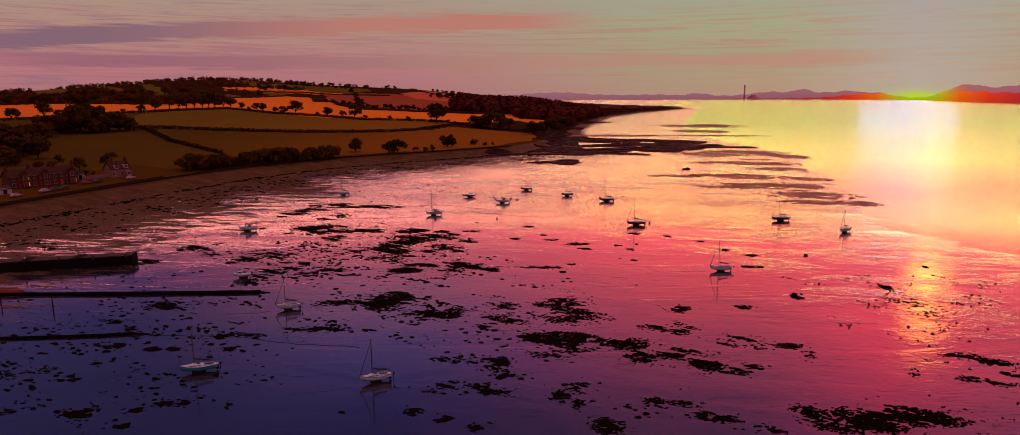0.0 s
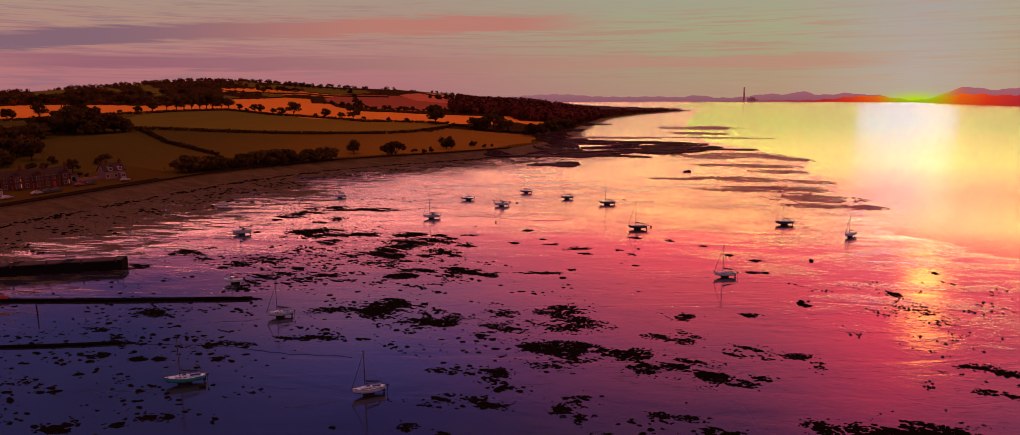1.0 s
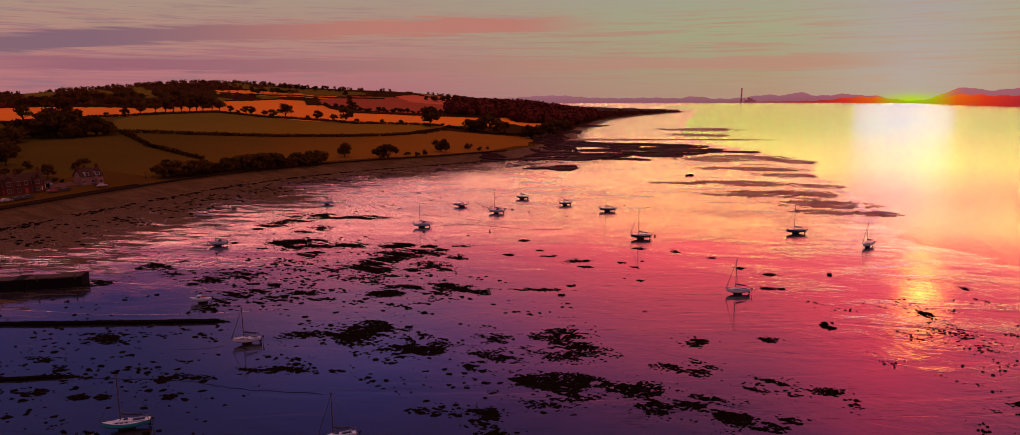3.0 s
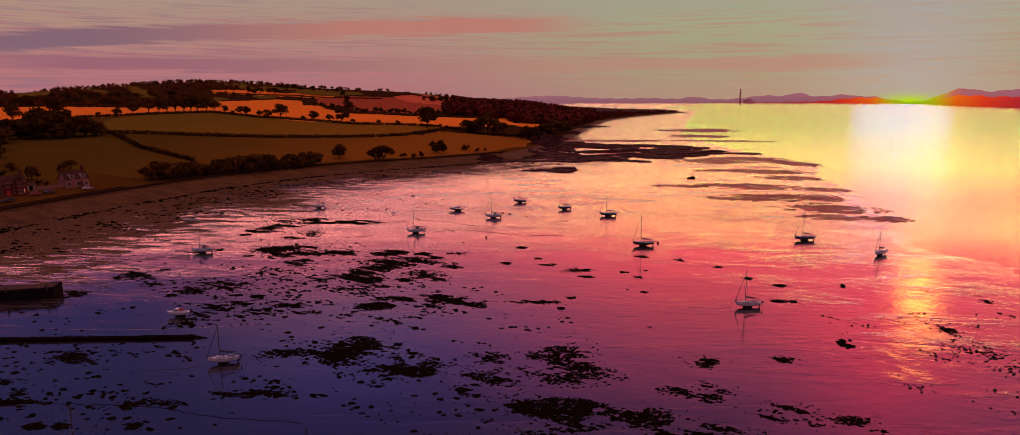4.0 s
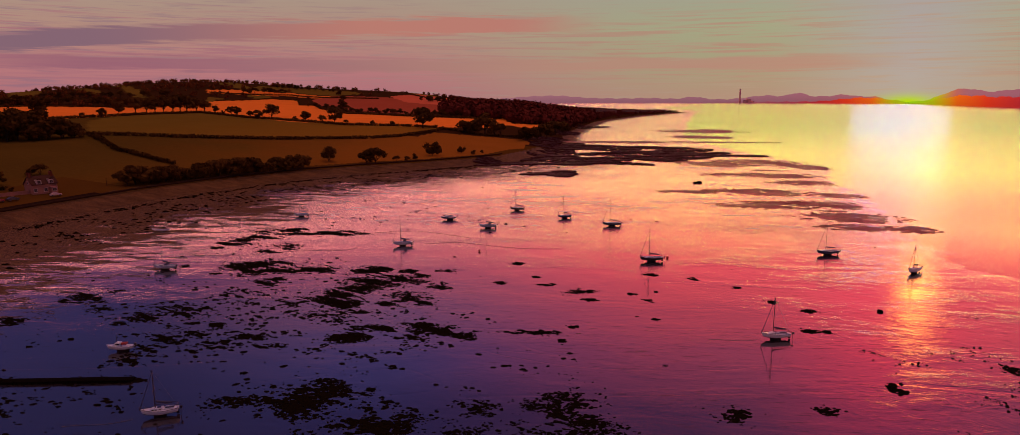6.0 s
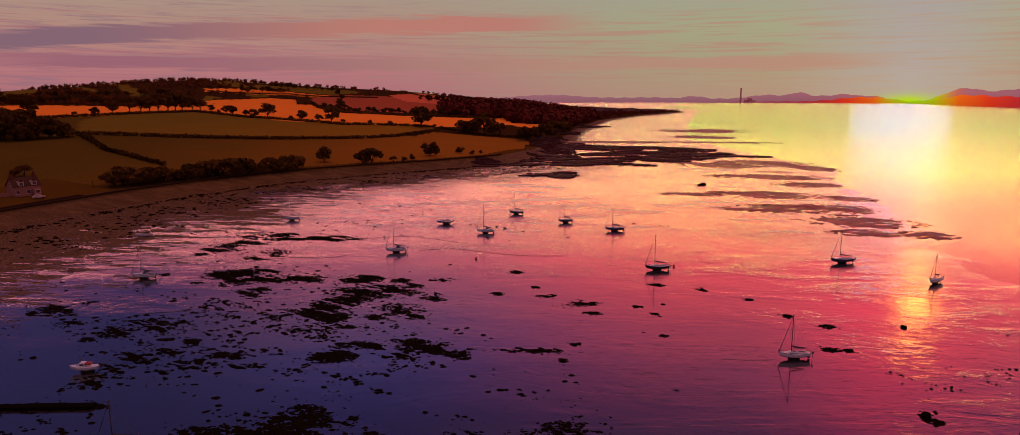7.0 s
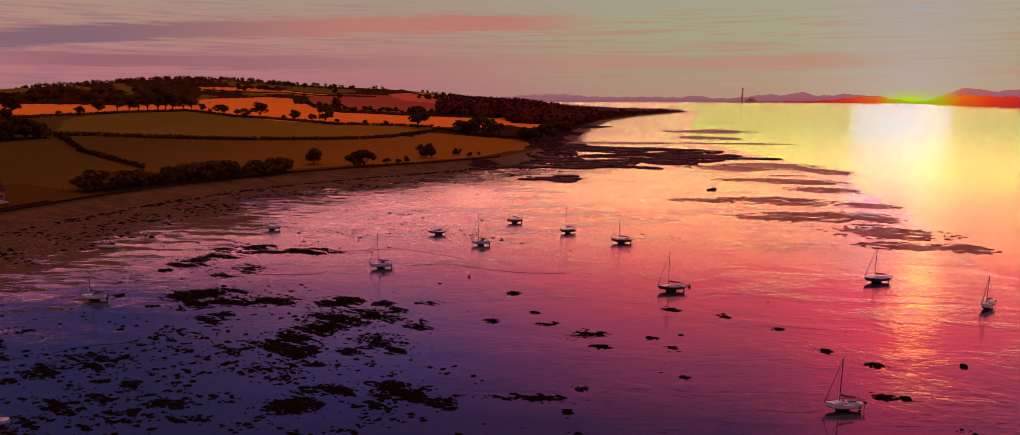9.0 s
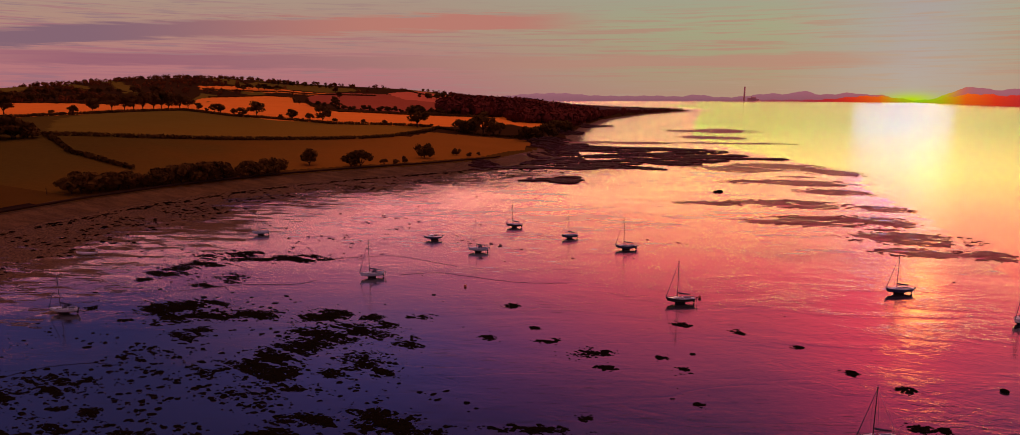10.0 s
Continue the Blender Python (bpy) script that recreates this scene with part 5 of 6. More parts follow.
def sailboat(x, y, heading, L=7.2, hull=GEL, mast=8.6, cover=COVER, twin=True, engine=True, heel=0.0, label="white sailing yacht", sprayhood=False, furled=True):
    W, draft = L * 0.34, 0.32
    top = draft + 0.46 + 0.06 * L
    boat = new("sailing_boat")
    rings = hull_rings(L, W, draft - 0.05, top)
    bm = skin(rings)
    bm.verts.ensure_lookup_table()
    bm.faces.new([bm.verts[i] for i in range(11)][::-1])
    part("hull", bm, hull, boat, shade=True)
    # boot-top strip and antifouled bottom skin
    low = [[(px, py * 1.012, pz - 0.012) for px, py, pz in ring[3:8]] for ring in rings]
    part("bottom", skin(low), ANTIFOUL, boat, "dark antifouled bottom", True)
    part("deck", skin([[(r[0][0], r[0][1] * 0.98 * c, r[0][2] + 0.05 * (1 - c * c)) for c in (1, 0.5, 0, -0.5, -1)] for r in rings]), GEL if hull is not CREAM else CREAM, boat, "off-white deck")
    for side in (0, 10):
        tube = [[(r[side][0], r[side][1] + 0.035 * math.cos(g), r[side][2] + 0.03 + 0.035 * math.sin(g)) for g in np.linspace(0, math.tau, 7)[:-1]] for r in rings]
        part("rubbing_strake", skin(tube, True, True), COVER, boat)
    # coachroof with sloping front, ports let into its sides
    cab = []
    for s, w, h in ((-0.10, 0.60, 0.30), (0.08, 0.62, 0.36), (0.20, 0.50, 0.30), (0.29, 0.34, 0.04)):
        cx, hw = L * s, W / 2 * w
        zz = top - 0.04
        cab.append([(cx, -hw, zz - 0.1), (cx, -hw * 0.86, zz + h * 0.85), (cx, -hw * 0.4, zz + h), (cx, hw * 0.4, zz + h), (cx, hw * 0.86, zz + h * 0.85), (cx, hw, zz - 0.1)])
    cabin = part("cabin", skin(cab, True), GEL, boat, shade=False)
    for px in (-0.03, 0.07, 0.16):
        for sy in (-1, 1):
            part("port", box((L * 0.065, 0.03, 0.13), (L * px, sy * W / 2 * (0.575 - 0.03 * (px > .1)), top + 0.10), 0.01, turn=Matrix.Rotation(sy * 0.25, 4, "X")), PORT, cabin)
    part("hatch", box((0.55, 0.5, 0.07), (L * 0.0, 0, top + 0.33), 0.02), PORT, cabin)
    # cockpit well
    part("cockpit", box((L * 0.24, W * 0.42, 0.05), (-L * 0.26, 0, top + 0.02), 0.01), PORT, boat)
    for sy in (-1, 1):
        part("coaming", box((L * 0.27, 0.09, 0.2), (-L * 0.26, sy * W * 0.25, top + 0.08), 0.02), GEL, boat)
    if sprayhood:
        arc = [[(-L * 0.10 + dx, W * 0.30 * math.cos(g), top + 0.25 + hh * math.sin(g)) for g in np.linspace(0, math.pi, 9)] for dx, hh in ((-0.5, 0.62), (0.1, 0.6), (0.55, 0.1))]
        part("sprayhood", skin(arc), COVER, boat, "dark canvas sprayhood")
    # keels and rudder
    for sy in ((-1, 1) if twin else (0,)):
        keel = [[(cx - 0.02, sy * W * 0.13 + t, zz) for cx, t in ((-L * 0.17, 0), (-L * 0.12, 0.14), (L * 0.09, 0.14), (L * 0.17, 0), (L * 0.09, -0.14), (-L * 0.12, -0.14))] for zz in (draft + 0.12, -0.03)]
        part("keel", skin(keel, True, True), ANTIFOUL, boat)
    part("rudder", box((0.40, 0.07, draft + 0.42), (-L / 2 + 0.16, 0, (draft + 0.42) / 2 + 0.08), 0.02), ANTIFOUL, boat)
    # rig
    mast *= 1.1
    mx, tip = L * 0.10, top + mast
    rig = rod((mx, 0, top + 0.3), (mx, 0, tip), 0.075, 0.055, 8)
    mast_ob = part("mast", rig, ALLOY, boat)
    spread = rod((mx, -0.75, top + mast * 0.52), (mx, 0.75, top + mast * 0.52), 0.025, None, 6)
    part("spreader", spread, ALLOY, mast_ob)
    part("masthead", box((0.35, 0.1, 0.12), (mx + 0.03, 0, tip + 0.05), 0.02), ALLOY, mast_ob)
    boom = part("boom", rod((mx - 0.1, 0, top + 0.72), (mx - L * 0.46, 0, top + 0.68), 0.05, None, 8), ALLOY, boat)
    sail = [[(mx - 0.12 - L * 0.42 * s, r * math.cos(g) * 0.8, top + 0.86 + 0.35 * (1 - s) ** 2 + r * math.sin(g)) for g in np.linspace(0, math.tau, 9)[:-1]] for s, r in ((0, .06), (0.02, .16), (0.3, .17), (0.65, .13), (0.97, .09), (1, .03))]
    part("sail_cover", skin(sail, True, True), cover, boom, "folded sail under a dark cover", True)
    part("forestay", rod((L / 2 + 0.02, 0, top + 0.12), (mx, 0, tip - 0.1), 0.06 if furled else 0.018, 0.035 if furled else 0.018, 6), COVER if furled else WIRE, boat)
    part("backstay", rod((-L / 2 + 0.05, 0, top), (mx, 0, tip), 0.014, None, 5), WIRE, boat)
    for sy in (-1, 1):
        part("shroud", rod((mx - 0.1, sy * W * 0.46, top), (mx, sy * 0.75, top + mast * 0.52), 0.014, None, 5), WIRE, boat)
        part("shroud", rod((mx, sy * 0.75, top + mast * 0.52), (mx, 0, tip - 0.1), 0.014, None, 5), WIRE, boat)
    pul = bmesh.new()
    for sy in (-1, 1):
        for a, b in (((L * 0.36, sy * W * 0.22, top), (L * 0.40, sy * W * 0.22, top + 0.6)), ((L * 0.40, sy * W * 0.22, top + 0.6), (L * 0.52, 0, top + 0.65)), ((L * 0.50, sy * 0.05, top + .1), (L * 0.52, 0, top + 0.65))):
            rod(a, b, 0.022, None, 6, pul)
    part("pulpit", pul, ALLOY, boat)
    push = bmesh.new()
    for sy in (-1, 1):
        for a, b in (((-L * 0.48, sy * W * 0.32, top), (-L * 0.48, sy * W * 0.32, top + 0.6)), ((-L * 0.48, sy * W * 0.32, top + 0.6), (-L * 0.30, sy * W * 0.42, top + 0.55)), ((-L * 0.30, sy * W * 0.42, top), (-L * 0.30, sy * W * 0.42, top + 0.55))):
            rod(a, b, 0.022, None, 6, push)
    rod((-L * 0.48, -W * 0.32, top + 0.6), (-L * 0.48, W * 0.32, top + 0.6), 0.022, None, 6, push)
    part("pushpit", push, ALLOY, boat)
    if engine:
        motor = part("outboard", box((0.34, 0.26, 0.36), (-L / 2 - 0.38, 0.35, top + 0.12), 0.05), RUBBER, boat, "black outboard motor on the transom")
        part("leg", rod((-L / 2 - 0.34, 0.35, top), (-L / 2 - 0.30, 0.35, top - 0.95), 0.06, 0.04, 6), RUBBER, motor)
    z = max(0.0, float(height(x, y)))
    boat.matrix_basis = pose(x, y, z + 0.0, heel, 0, heading)
    tagged(boat, label, "sailing boat", "moored boats")
    return boat


def chain(x, y, heading, n=9):
    """A mooring chain lying slack on the mud from a bow."""
    bm = bmesh.new()
    pts = []
    for i in range(n):
        s = i / (n - 1)
        a = radians(heading)
        wx = x + math.cos(a) * (3.5 + 9 * s) - math.sin(a) * 0.5 * math.sin(s * 5)
        wy = y + math.sin(a) * (3.5 + 9 * s) + math.cos(a) * 0.5 * math.sin(s * 5)
        pts.append((wx, wy, max(0.0, float(height(wx, wy))) + 0.03))
    for p, q in zip(pts, pts[1:]):
        rod(p, q, 0.022, None, 5, bm)
    ob = part("mooring_chain", bm, WIRE)
    tagged(ob, "slack mooring chain lying on the mud", "chain", "mooring chains")


def ground_chain(line):
    """A weed-grown chain lying in a slack curve across the mud between moorings."""
    bm = bmesh.new()
    pts = []
    for i in range(len(line) - 1):
        p = [Vector(line[min(max(k, 0), len(line) - 1)]) for k in (i - 1, i, i + 1, i + 2)]
        for k in range(10):
            u = k / 10
            q = 0.5 * (2 * p[1] + (p[2] - p[0]) * u + (2 * p[0] - 5 * p[1] + 4 * p[2] - p[3]) * u * u + (3 * p[1] - p[0] - 3 * p[2] + p[3]) * u ** 3)
            wob = 0.16 * math.sin(len(pts) * 1.9) + 0.1 * math.sin(len(pts) * 0.7)
            pts.append((q.x, q.y + wob, max(0.0, float(height(q.x, q.y))) + 0.04))
    for p, q in zip(pts, pts[1:]):
        rod(p, q, 0.03, None, 5, bm)
    tagged(part("ground_chain", bm, ANTIFOUL), "dark weed-grown ground chain lying across the mud", "chain", "ground chains")


for line in ([(-84.8, 123.1), (-75.1, 123.2), (-61.2, 123.1), (-54.7, 122.4), (-47.7, 120.4), (-32.6, 118.9)],
             [(-36.6, 254.1), (-27.6, 256.9), (-17.8, 253.3), (-6.5, 249.2), (6.1, 249.0)],
             [(-61.0, 269.6), (-56.2, 270.8), (-43.5, 274.3), (-33.5, 269.9), (-22.6, 263.1)],
             [(-102.0, 237.6), (-87.4, 236.9), (-72.3, 243.3), (-60.0, 244.5), (-55.7, 248.5)],
             [(-87.1, 188.6), (-83.2, 193.0), (-76.5, 195.3), (-70.5, 194.4)]):
    ground_chain(line)

FLEET = [
    (-56.6, 107.0, 201, 6.0, TEAL, 6.0, COVER, True, True, "sailing yacht with a teal hull and white deck aground on mud"),
    (-26.8, 104.6, 206, 4.9, GEL, 5.3, COVER, True, True, "white sailing yacht with dark bilge keels aground on mud"),
    (43.3, 174.7, 186, 5.5, CREAM, 6.2, COVER, True, True, "off-white sailing yacht with a furled jib aground on mud"),
    (80.8, 244.5, 190, 6.6, NAVY, 7.2, COVER, True, True, "navy-hulled sailing yacht aground near the water's edge"),
    (29.5, 234.5, 187, 6.4, BLACKHULL, 7.4, COVER, True, True, "black-hulled sailing yacht with a light deck aground on mud"),
    (23.6, 286.0, 185, 6.3, NAVY, 7.6, COVER, True, True, "navy-hulled sailing yacht standing upright on wet mud"),
    (-19.4, 280.7, 184, 5.8, GEL, 7.6, COVER, True, True, "white sailing yacht with a dark keel on wet mud"),
    (-43.0, 251.8, 198, 5.9, GEL, 7.5, COVER, True, True, "white sailing yacht with a folded mainsail on mud"),
    (-54.4, 139.4, 200, 5.0, GEL, 5.2, COVER, False, True, "small white sailing yacht aground on purple mud"),
    (-92.2, 300.8, 190, 5.3, GEL, 5.6, COVER, True, False, "white sailing yacht far out on the pink mud"),
    (-99.8, 220.5, 184, 5.9, GEL, 6.2, COVER, True, True, "white sailing yacht with a dark sprayhood near the shore"),
    (7.6, 300.6, 200, 5.4, NAVY, 6.7, COVER, True, False, "small dark sailing yacht on the wet mud"),
    (-10.8, 317.6, 178, 5.4, BLACKHULL, 6.2, COVER, True, True, "dark-hulled sailing yacht in the far row of moorings"),
    (94.6, 224.9, 217, 5.8, CREAM, 5.6, COVER, True, True, "off-white sailing yacht with dark keels at the edge of the shallows"),
]
for x, y, hd, L, hull, mast, cover, twin, engine, label in FLEET:
    sailboat(x, y, hd, L, hull, mast, cover, twin, engine, 0.0, label, sprayhood=(hull is GEL and L > 5.7), furled=(hull is not TEAL))
    if y < 180:
        chain(x, y, hd)


def cruiser(x, y, heading, L, hull, cover, label, mast=0.0):
    """A small open motor boat or dinghy with a low cuddy."""
    boat = new("motor_boat")
    W, draft = L * 0.36, 0.35
    top = draft + 0.75
    rings = hull_rings(L, W, draft - 0.05, top)
    bm = skin(rings)
    bm.verts.ensure_lookup_table()
    bm.faces.new([bm.verts[i] for i in range(11)][::-1])
    part("hull", bm, hull, boat, shade=True)
    part("deck", skin([[(r[0][0], r[0][1] * 0.98 * c, r[0][2] - 0.03) for c in (1, 0.5, 0, -0.5, -1)] for r in rings]), GEL, boat)
    cab = [[(L * s, -W * w, top - 0.1), (L * s, -W * w * 0.85, top + h), (L * s, W * w * 0.85, top + h), (L * s, W * w, top - 0.1)] for s, w, h in ((-0.05, 0.36, 0.6), (0.12, 0.36, 0.62), (0.25, 0.24, 0.1))]
    cabin = part("cuddy", skin(cab, True), GEL, boat)
    for sy in (-1, 1):
        part("window", box((L * 0.14, 0.03, 0.26), (L * 0.04, sy * W * 0.335, top + 0.33), 0.01), PORT, cabin)
    part("canopy", box((L * 0.22, W * 0.62, 0.3), (-L * 0.17, 0, top + 0.35), 0.1), cover, boat, "dark folded canopy")
    for sy in (-1, 1):
        part("keel", box((L * 0.4, 0.1, draft + 0.1), (-0.1 * L, sy * W * 0.2, draft / 2), 0.02), ANTIFOUL, boat)
    motor = part("outboard", box((0.4, 0.3, 0.45), (-L / 2 - 0.25, 0, top + 0.15), 0.06), RUBBER, boat, "black outboard motor on the transom")
    part("leg", rod((-L / 2 - 0.25, 0, top), (-L / 2 - 0.2, 0, top - 0.9), 0.07, 0.05, 6), RUBBER, motor)
    boat.matrix_basis = pose(x, y, max(0.0, float(height(x, y))), 0, 0, heading)
    tagged(boat, label, "motor boat", "moored boats")
    if mast:
        part("mast", rod((L * 0.1, 0, top + .5), (L * 0.1, 0, top + mast), 0.05, 0.035, 7), ALLOY, boat)
    return boat


cruiser(-75.5, 163.4, 190, 4.6, GEL, REDCOVER, "white motor sailer with a reddish cover aground on mud", 2.4)
cruiser(-35.2, 296.2, 186, 5.8, NAVY, COVER, "dark motor cruiser with a white cabin on pink mud", 5.0)


def dinghy(x, y, heading):
    boat = new("rowing_boat")
    rings = hull_rings(6.0, 2.0, 0.02, 0.75)
    bm = skin(rings)
    bm.verts.ensure_lookup_table()
    bm.faces.new([bm.verts[i] for i in range(11)][::-1])
    part("hull", bm, CREAM, boat, shade=True)
    for px in (-1.6, 0, 1.5):
        part("thwart", box((0.35, 1.55 - 0.12 * abs(px), 0.05), (px, 0, 0.5), 0.01), CREAM, boat)
    boat.matrix_basis = pose(x, y, max(0.0, float(height(x, y))), 7, 0, heading)
    tagged(boat, "old pale open boat lying on the upper mud", "rowing boat", "moored boats")


dinghy(-130, 271, 185)


def buoy(x, y, s=0.36):
    ob = new("mooring_buoy")
    bm = bmesh.new()
    bmesh.ops.create_uvsphere(bm, u_segments=14, v_segments=9, radius=s)
    for v in bm.verts:
        v.co.z *= 0.85
    part("float", bm, BUOYRED, ob, shade=True)
    part("ring", rod((0, 0, s * 0.7), (0, 0, s * 1.25), 0.06, None, 6), WIRE, ob)
    ob.location = (x, y, max(0.0, float(height(x, y))) + s * 0.8)
    tagged(ob, "red mooring buoy lying on the mud", "buoy", "mooring buoys")


for x, y in ((-18.8, 244.6), (34.6, 238.5)):
    buoy(x, y)

# ---- pier, groynes, shore road ----
CONCRETE = material("old_concrete", (0.033, 0.018, 0.0108), 0.85, scale=0.8, bump=0.5, dist=0.05, spec=0.0)
REDPAINT = material("faded_red_paint", (0.42, 0.03, 0.032), 0.6, vary=0.3, bump=0.2)
TIMBER = material("wet_timber", (0.006, 0.005, 0.0045), 0.8, scale=1.5, bump=0.5, dist=0.05, spec=0.0)
SLATE = material("roof_slate", (0.057, 0.0276, 0.0204), 0.8, scale=1.5, bump=0.4, dist=0.05, spec=0.05)
SANDSTONE = material("red_sandstone", (0.118, 0.0341, 0.0186), 0.85, scale=1.0, bump=0.5, dist=0.04, spec=0.05)
HARL = material("pale_harling", (0.259, 0.122, 0.0864), 0.9, scale=1.5, bump=0.4, dist=0.03)
WHITEPAINT = material("white_paint", (0.40, 0.30, 0.29), 0.6, vary=0.1, bump=0.1)
PANE = material("window_pane", (0.02, 0.018, 0.018), 0.3, vary=0.05, bump=0.0)
LIT = glow_material("lit_window", (1.0, 0.32, 0.18), 0.7)
ASPHALT = material("asphalt", (0.0224, 0.0126, 0.0084), 0.85, scale=0.8, bump=0.3, spec=0.0)
TRIM = material("pale_window_trim", (0.255, 0.135, 0.112), 0.7, vary=0.15, bump=0.1)
TYRE = material("tyre_rubber", (0.02, 0.02, 0.02), 0.8, bump=0.0)


def block_wall(name, line, width, tall, mat, label, category, course=1.6, cap=None):
    """A wall of squared blocks laid end to end along a line, slightly uneven."""
    top = new(name)
    r = random.Random(len(line) * 7 + int(width * 10))
    for (ax, ay), (bx, by) in zip(line, line[1:]):
        n = max(1, round(math.hypot(bx - ax, by - ay) / course))
        turn = Matrix.Rotation(math.atan2(by - ay, bx - ax), 4, "Z")
        for i in range(n):
            s = (i + 0.5) / n
            x, y = ax + (bx - ax) * s, ay + (by - ay) * s
            h = tall * r.uniform(0.92, 1.05)
            size = (math.hypot(bx - ax, by - ay) / n * 0.985, width * r.uniform(0.97, 1.03), h + 0.5)
            part("block", box(size, (x, y, height(x, y) + h / 2 - 0.25), 0.04, turn=turn), mat, top)
    tagged(top, label, category)
    return top


pier = block_wall("pier", [(-205, 147.6), (-150, 164.9), (-111.2, 177.2)], 5.2, 2.5, STONE, "dark stone pier with mooring posts along its edge", "pier", 2.4)
COPING = material("worn_coping", (0.066, 0.0385, 0.033), 0.85, scale=0.8, bump=0.5, dist=0.05, spec=0.1)
for i in range(34):
    s = (i + 0.5) / 34
    x, y = -172 + 60.6 * s, 157.6 + 19.3 * s
    part("coping", box((1.82, 3.9, 0.16), (x, y, 2.62), 0.03, turn=Matrix.Rotation(0.308, 4, "Z")), COPING, pier)
for i in range(9):
    s = i / 8
    x, y = -172 + 60.3 * s, 155.4 + 18.9 * s
    part("bollard", rod((x, y, 2.2), (x, y, 3.5), 0.20, 0.16, 8), COPING, pier)
for x, y in ((-124, 173), (-112.2, 177)):
    part("pole", rod((x, y, 2.2), (x, y, 6.2), 0.07, 0.05, 6), ALLOY, pier)
block_wall("groyne", [(-180, 142), (-124, 146.6), (-96, 148.3), (-65.5, 151)], 1.5, 0.46, TIMBER, "low dark weed-grown groyne across the mud", "groyne", 2.0)
block_wall("groyne", [(-150, 113), (-101.4, 119.8), (-88.7, 121.4), (-77.5, 123.4)], 1.0, 0.34, TIMBER, "low broken groyne half sunk in mud", "groyne", 1.7)
for k in range(16):
    s = k / 15
    weed(-120 + 55 * s, 147.2 + 3.9 * s, 2.6, 1.0, 0.7)
    if k % 2:
        weed(-112 + 35 * s, 118.3 + 5.0 * s, 2.2, 0.8, 0.6)
slip = new("slipway_rail")
part("board", box((14, 0.25, 0.7), (-126, 146.9, 0.95), 0.04, turn=Matrix.Rotation(0.08, 4, "Z")), REDPAINT, slip)
for k in range(5):
    part("post", rod((-132 + k * 3, 146.4 + k * 0.24, -0.2), (-132 + k * 3, 146.4 + k * 0.24, 1.35), 0.1, None, 6), TIMBER, slip)
tagged(slip, "faded red board fence along the slipway edge", "fence")
for x, y in ((-104, 137), (-118, 140)):
    post = part("marker_post", rod((x, y, -0.3), (x, y, 2.6), 0.13, 0.10, 7), TIMBER)
    tagged(post, "worn timber marker post standing in mud", "post", "marker posts")


def along_shore(name, d0, d1, lift, mat, label, category, y_to=470):
    """A strip that follows the shore between two distances inland."""
    pts = []
    for (ax, ay), (bx, by) in zip(SHORE, SHORE[1:]):
        n = max(1, int(math.hypot(bx - ax, by - ay) / 6))
        for i in range(n):
            s = i / n
            x, y = ax + (bx - ax) * s, ay + (by - ay) * s
            if 150 < y < y_to:
                pts.append((x, y))
    verts = []
    for i, (x, y) in enumerate(pts):
        (ax, ay), (bx, by) = pts[max(0, i - 1)], pts[min(len(pts) - 1, i + 1)]
        k = math.hypot(bx - ax, by - ay)
        nx, ny = -(by - ay) / k, (bx - ax) / k
        for d in (d0, d1):
            px, py = x + nx * d, y + ny * d
            verts.append((px, py, float(height(px, py)) + lift))
    faces = [(2 * i, 2 * i + 1, 2 * i + 3, 2 * i + 2) for i in range(len(pts) - 1)]
    ob = sheet(name, verts, faces, mat)
    thick = ob.modifiers.new("thick", "SOLIDIFY")
    thick.thickness = lift + 0.3
    thick.offset = 0 if lift < 0.3 else -1
    return tagged(ob, label, category, kind="structure")


along_shore("road", 18, 22.5, 0.12, ASPHALT, "narrow asphalt shore road behind the bank", "road", 330)
along_shore("sea_wall", 15.4, 15.9, 0.55, CONCRETE, "low dark sea wall along the bank top", "wall", 540)

# ---- houses ----


def gable_roof(L, W, z, rise, over=0.4):
    bm = bmesh.new()
    prof = [(-W / 2 - over, z - over * 0.6), (0, z + rise), (W / 2 + over, z - over * 0.6), (W / 2 + over, z - over * 0.6 - 0.22), (0, z + rise - 0.25), (-W / 2 - over, z - over * 0.6 - 0.22)]
    return skin([[(x, py, pz) for py, pz in prof] for x in (-L / 2 - over, L / 2 + over)], True, True)


def house_window(parent, x, y, z, w, h, lit=False, frame_mat=None, face=1):
    win = part("window", box((w + 0.24, 0.12, h + 0.24), (x, y, z), 0.02), frame_mat or WHITEPAINT, parent)
    part("pane", box((w / 2 - 0.05, 0.06, h), (x - w / 4, y - face * 0.06, z), 0.0), LIT if lit else PANE, win)
    part("pane", box((w / 2 - 0.05, 0.06, h), (x + w / 4, y - face * 0.06, z), 0.0), LIT if lit else PANE, win)
    part("sill", box((w + 0.4, 0.25, 0.1), (x, y - face * 0.06, z - h / 2 - 0.16), 0.01), frame_mat or WHITEPAINT, win)


def walls(L, W, H, rise, mat, parent):
    prof = [(-W / 2, -0.6), (-W / 2, H), (0, H + rise - 0.15), (W / 2, H), (W / 2, -0.6)]
    return part("wall", skin([[(x, py, pz) for py, pz in prof] for x in (-L / 2, L / 2)], True, True), mat, parent)


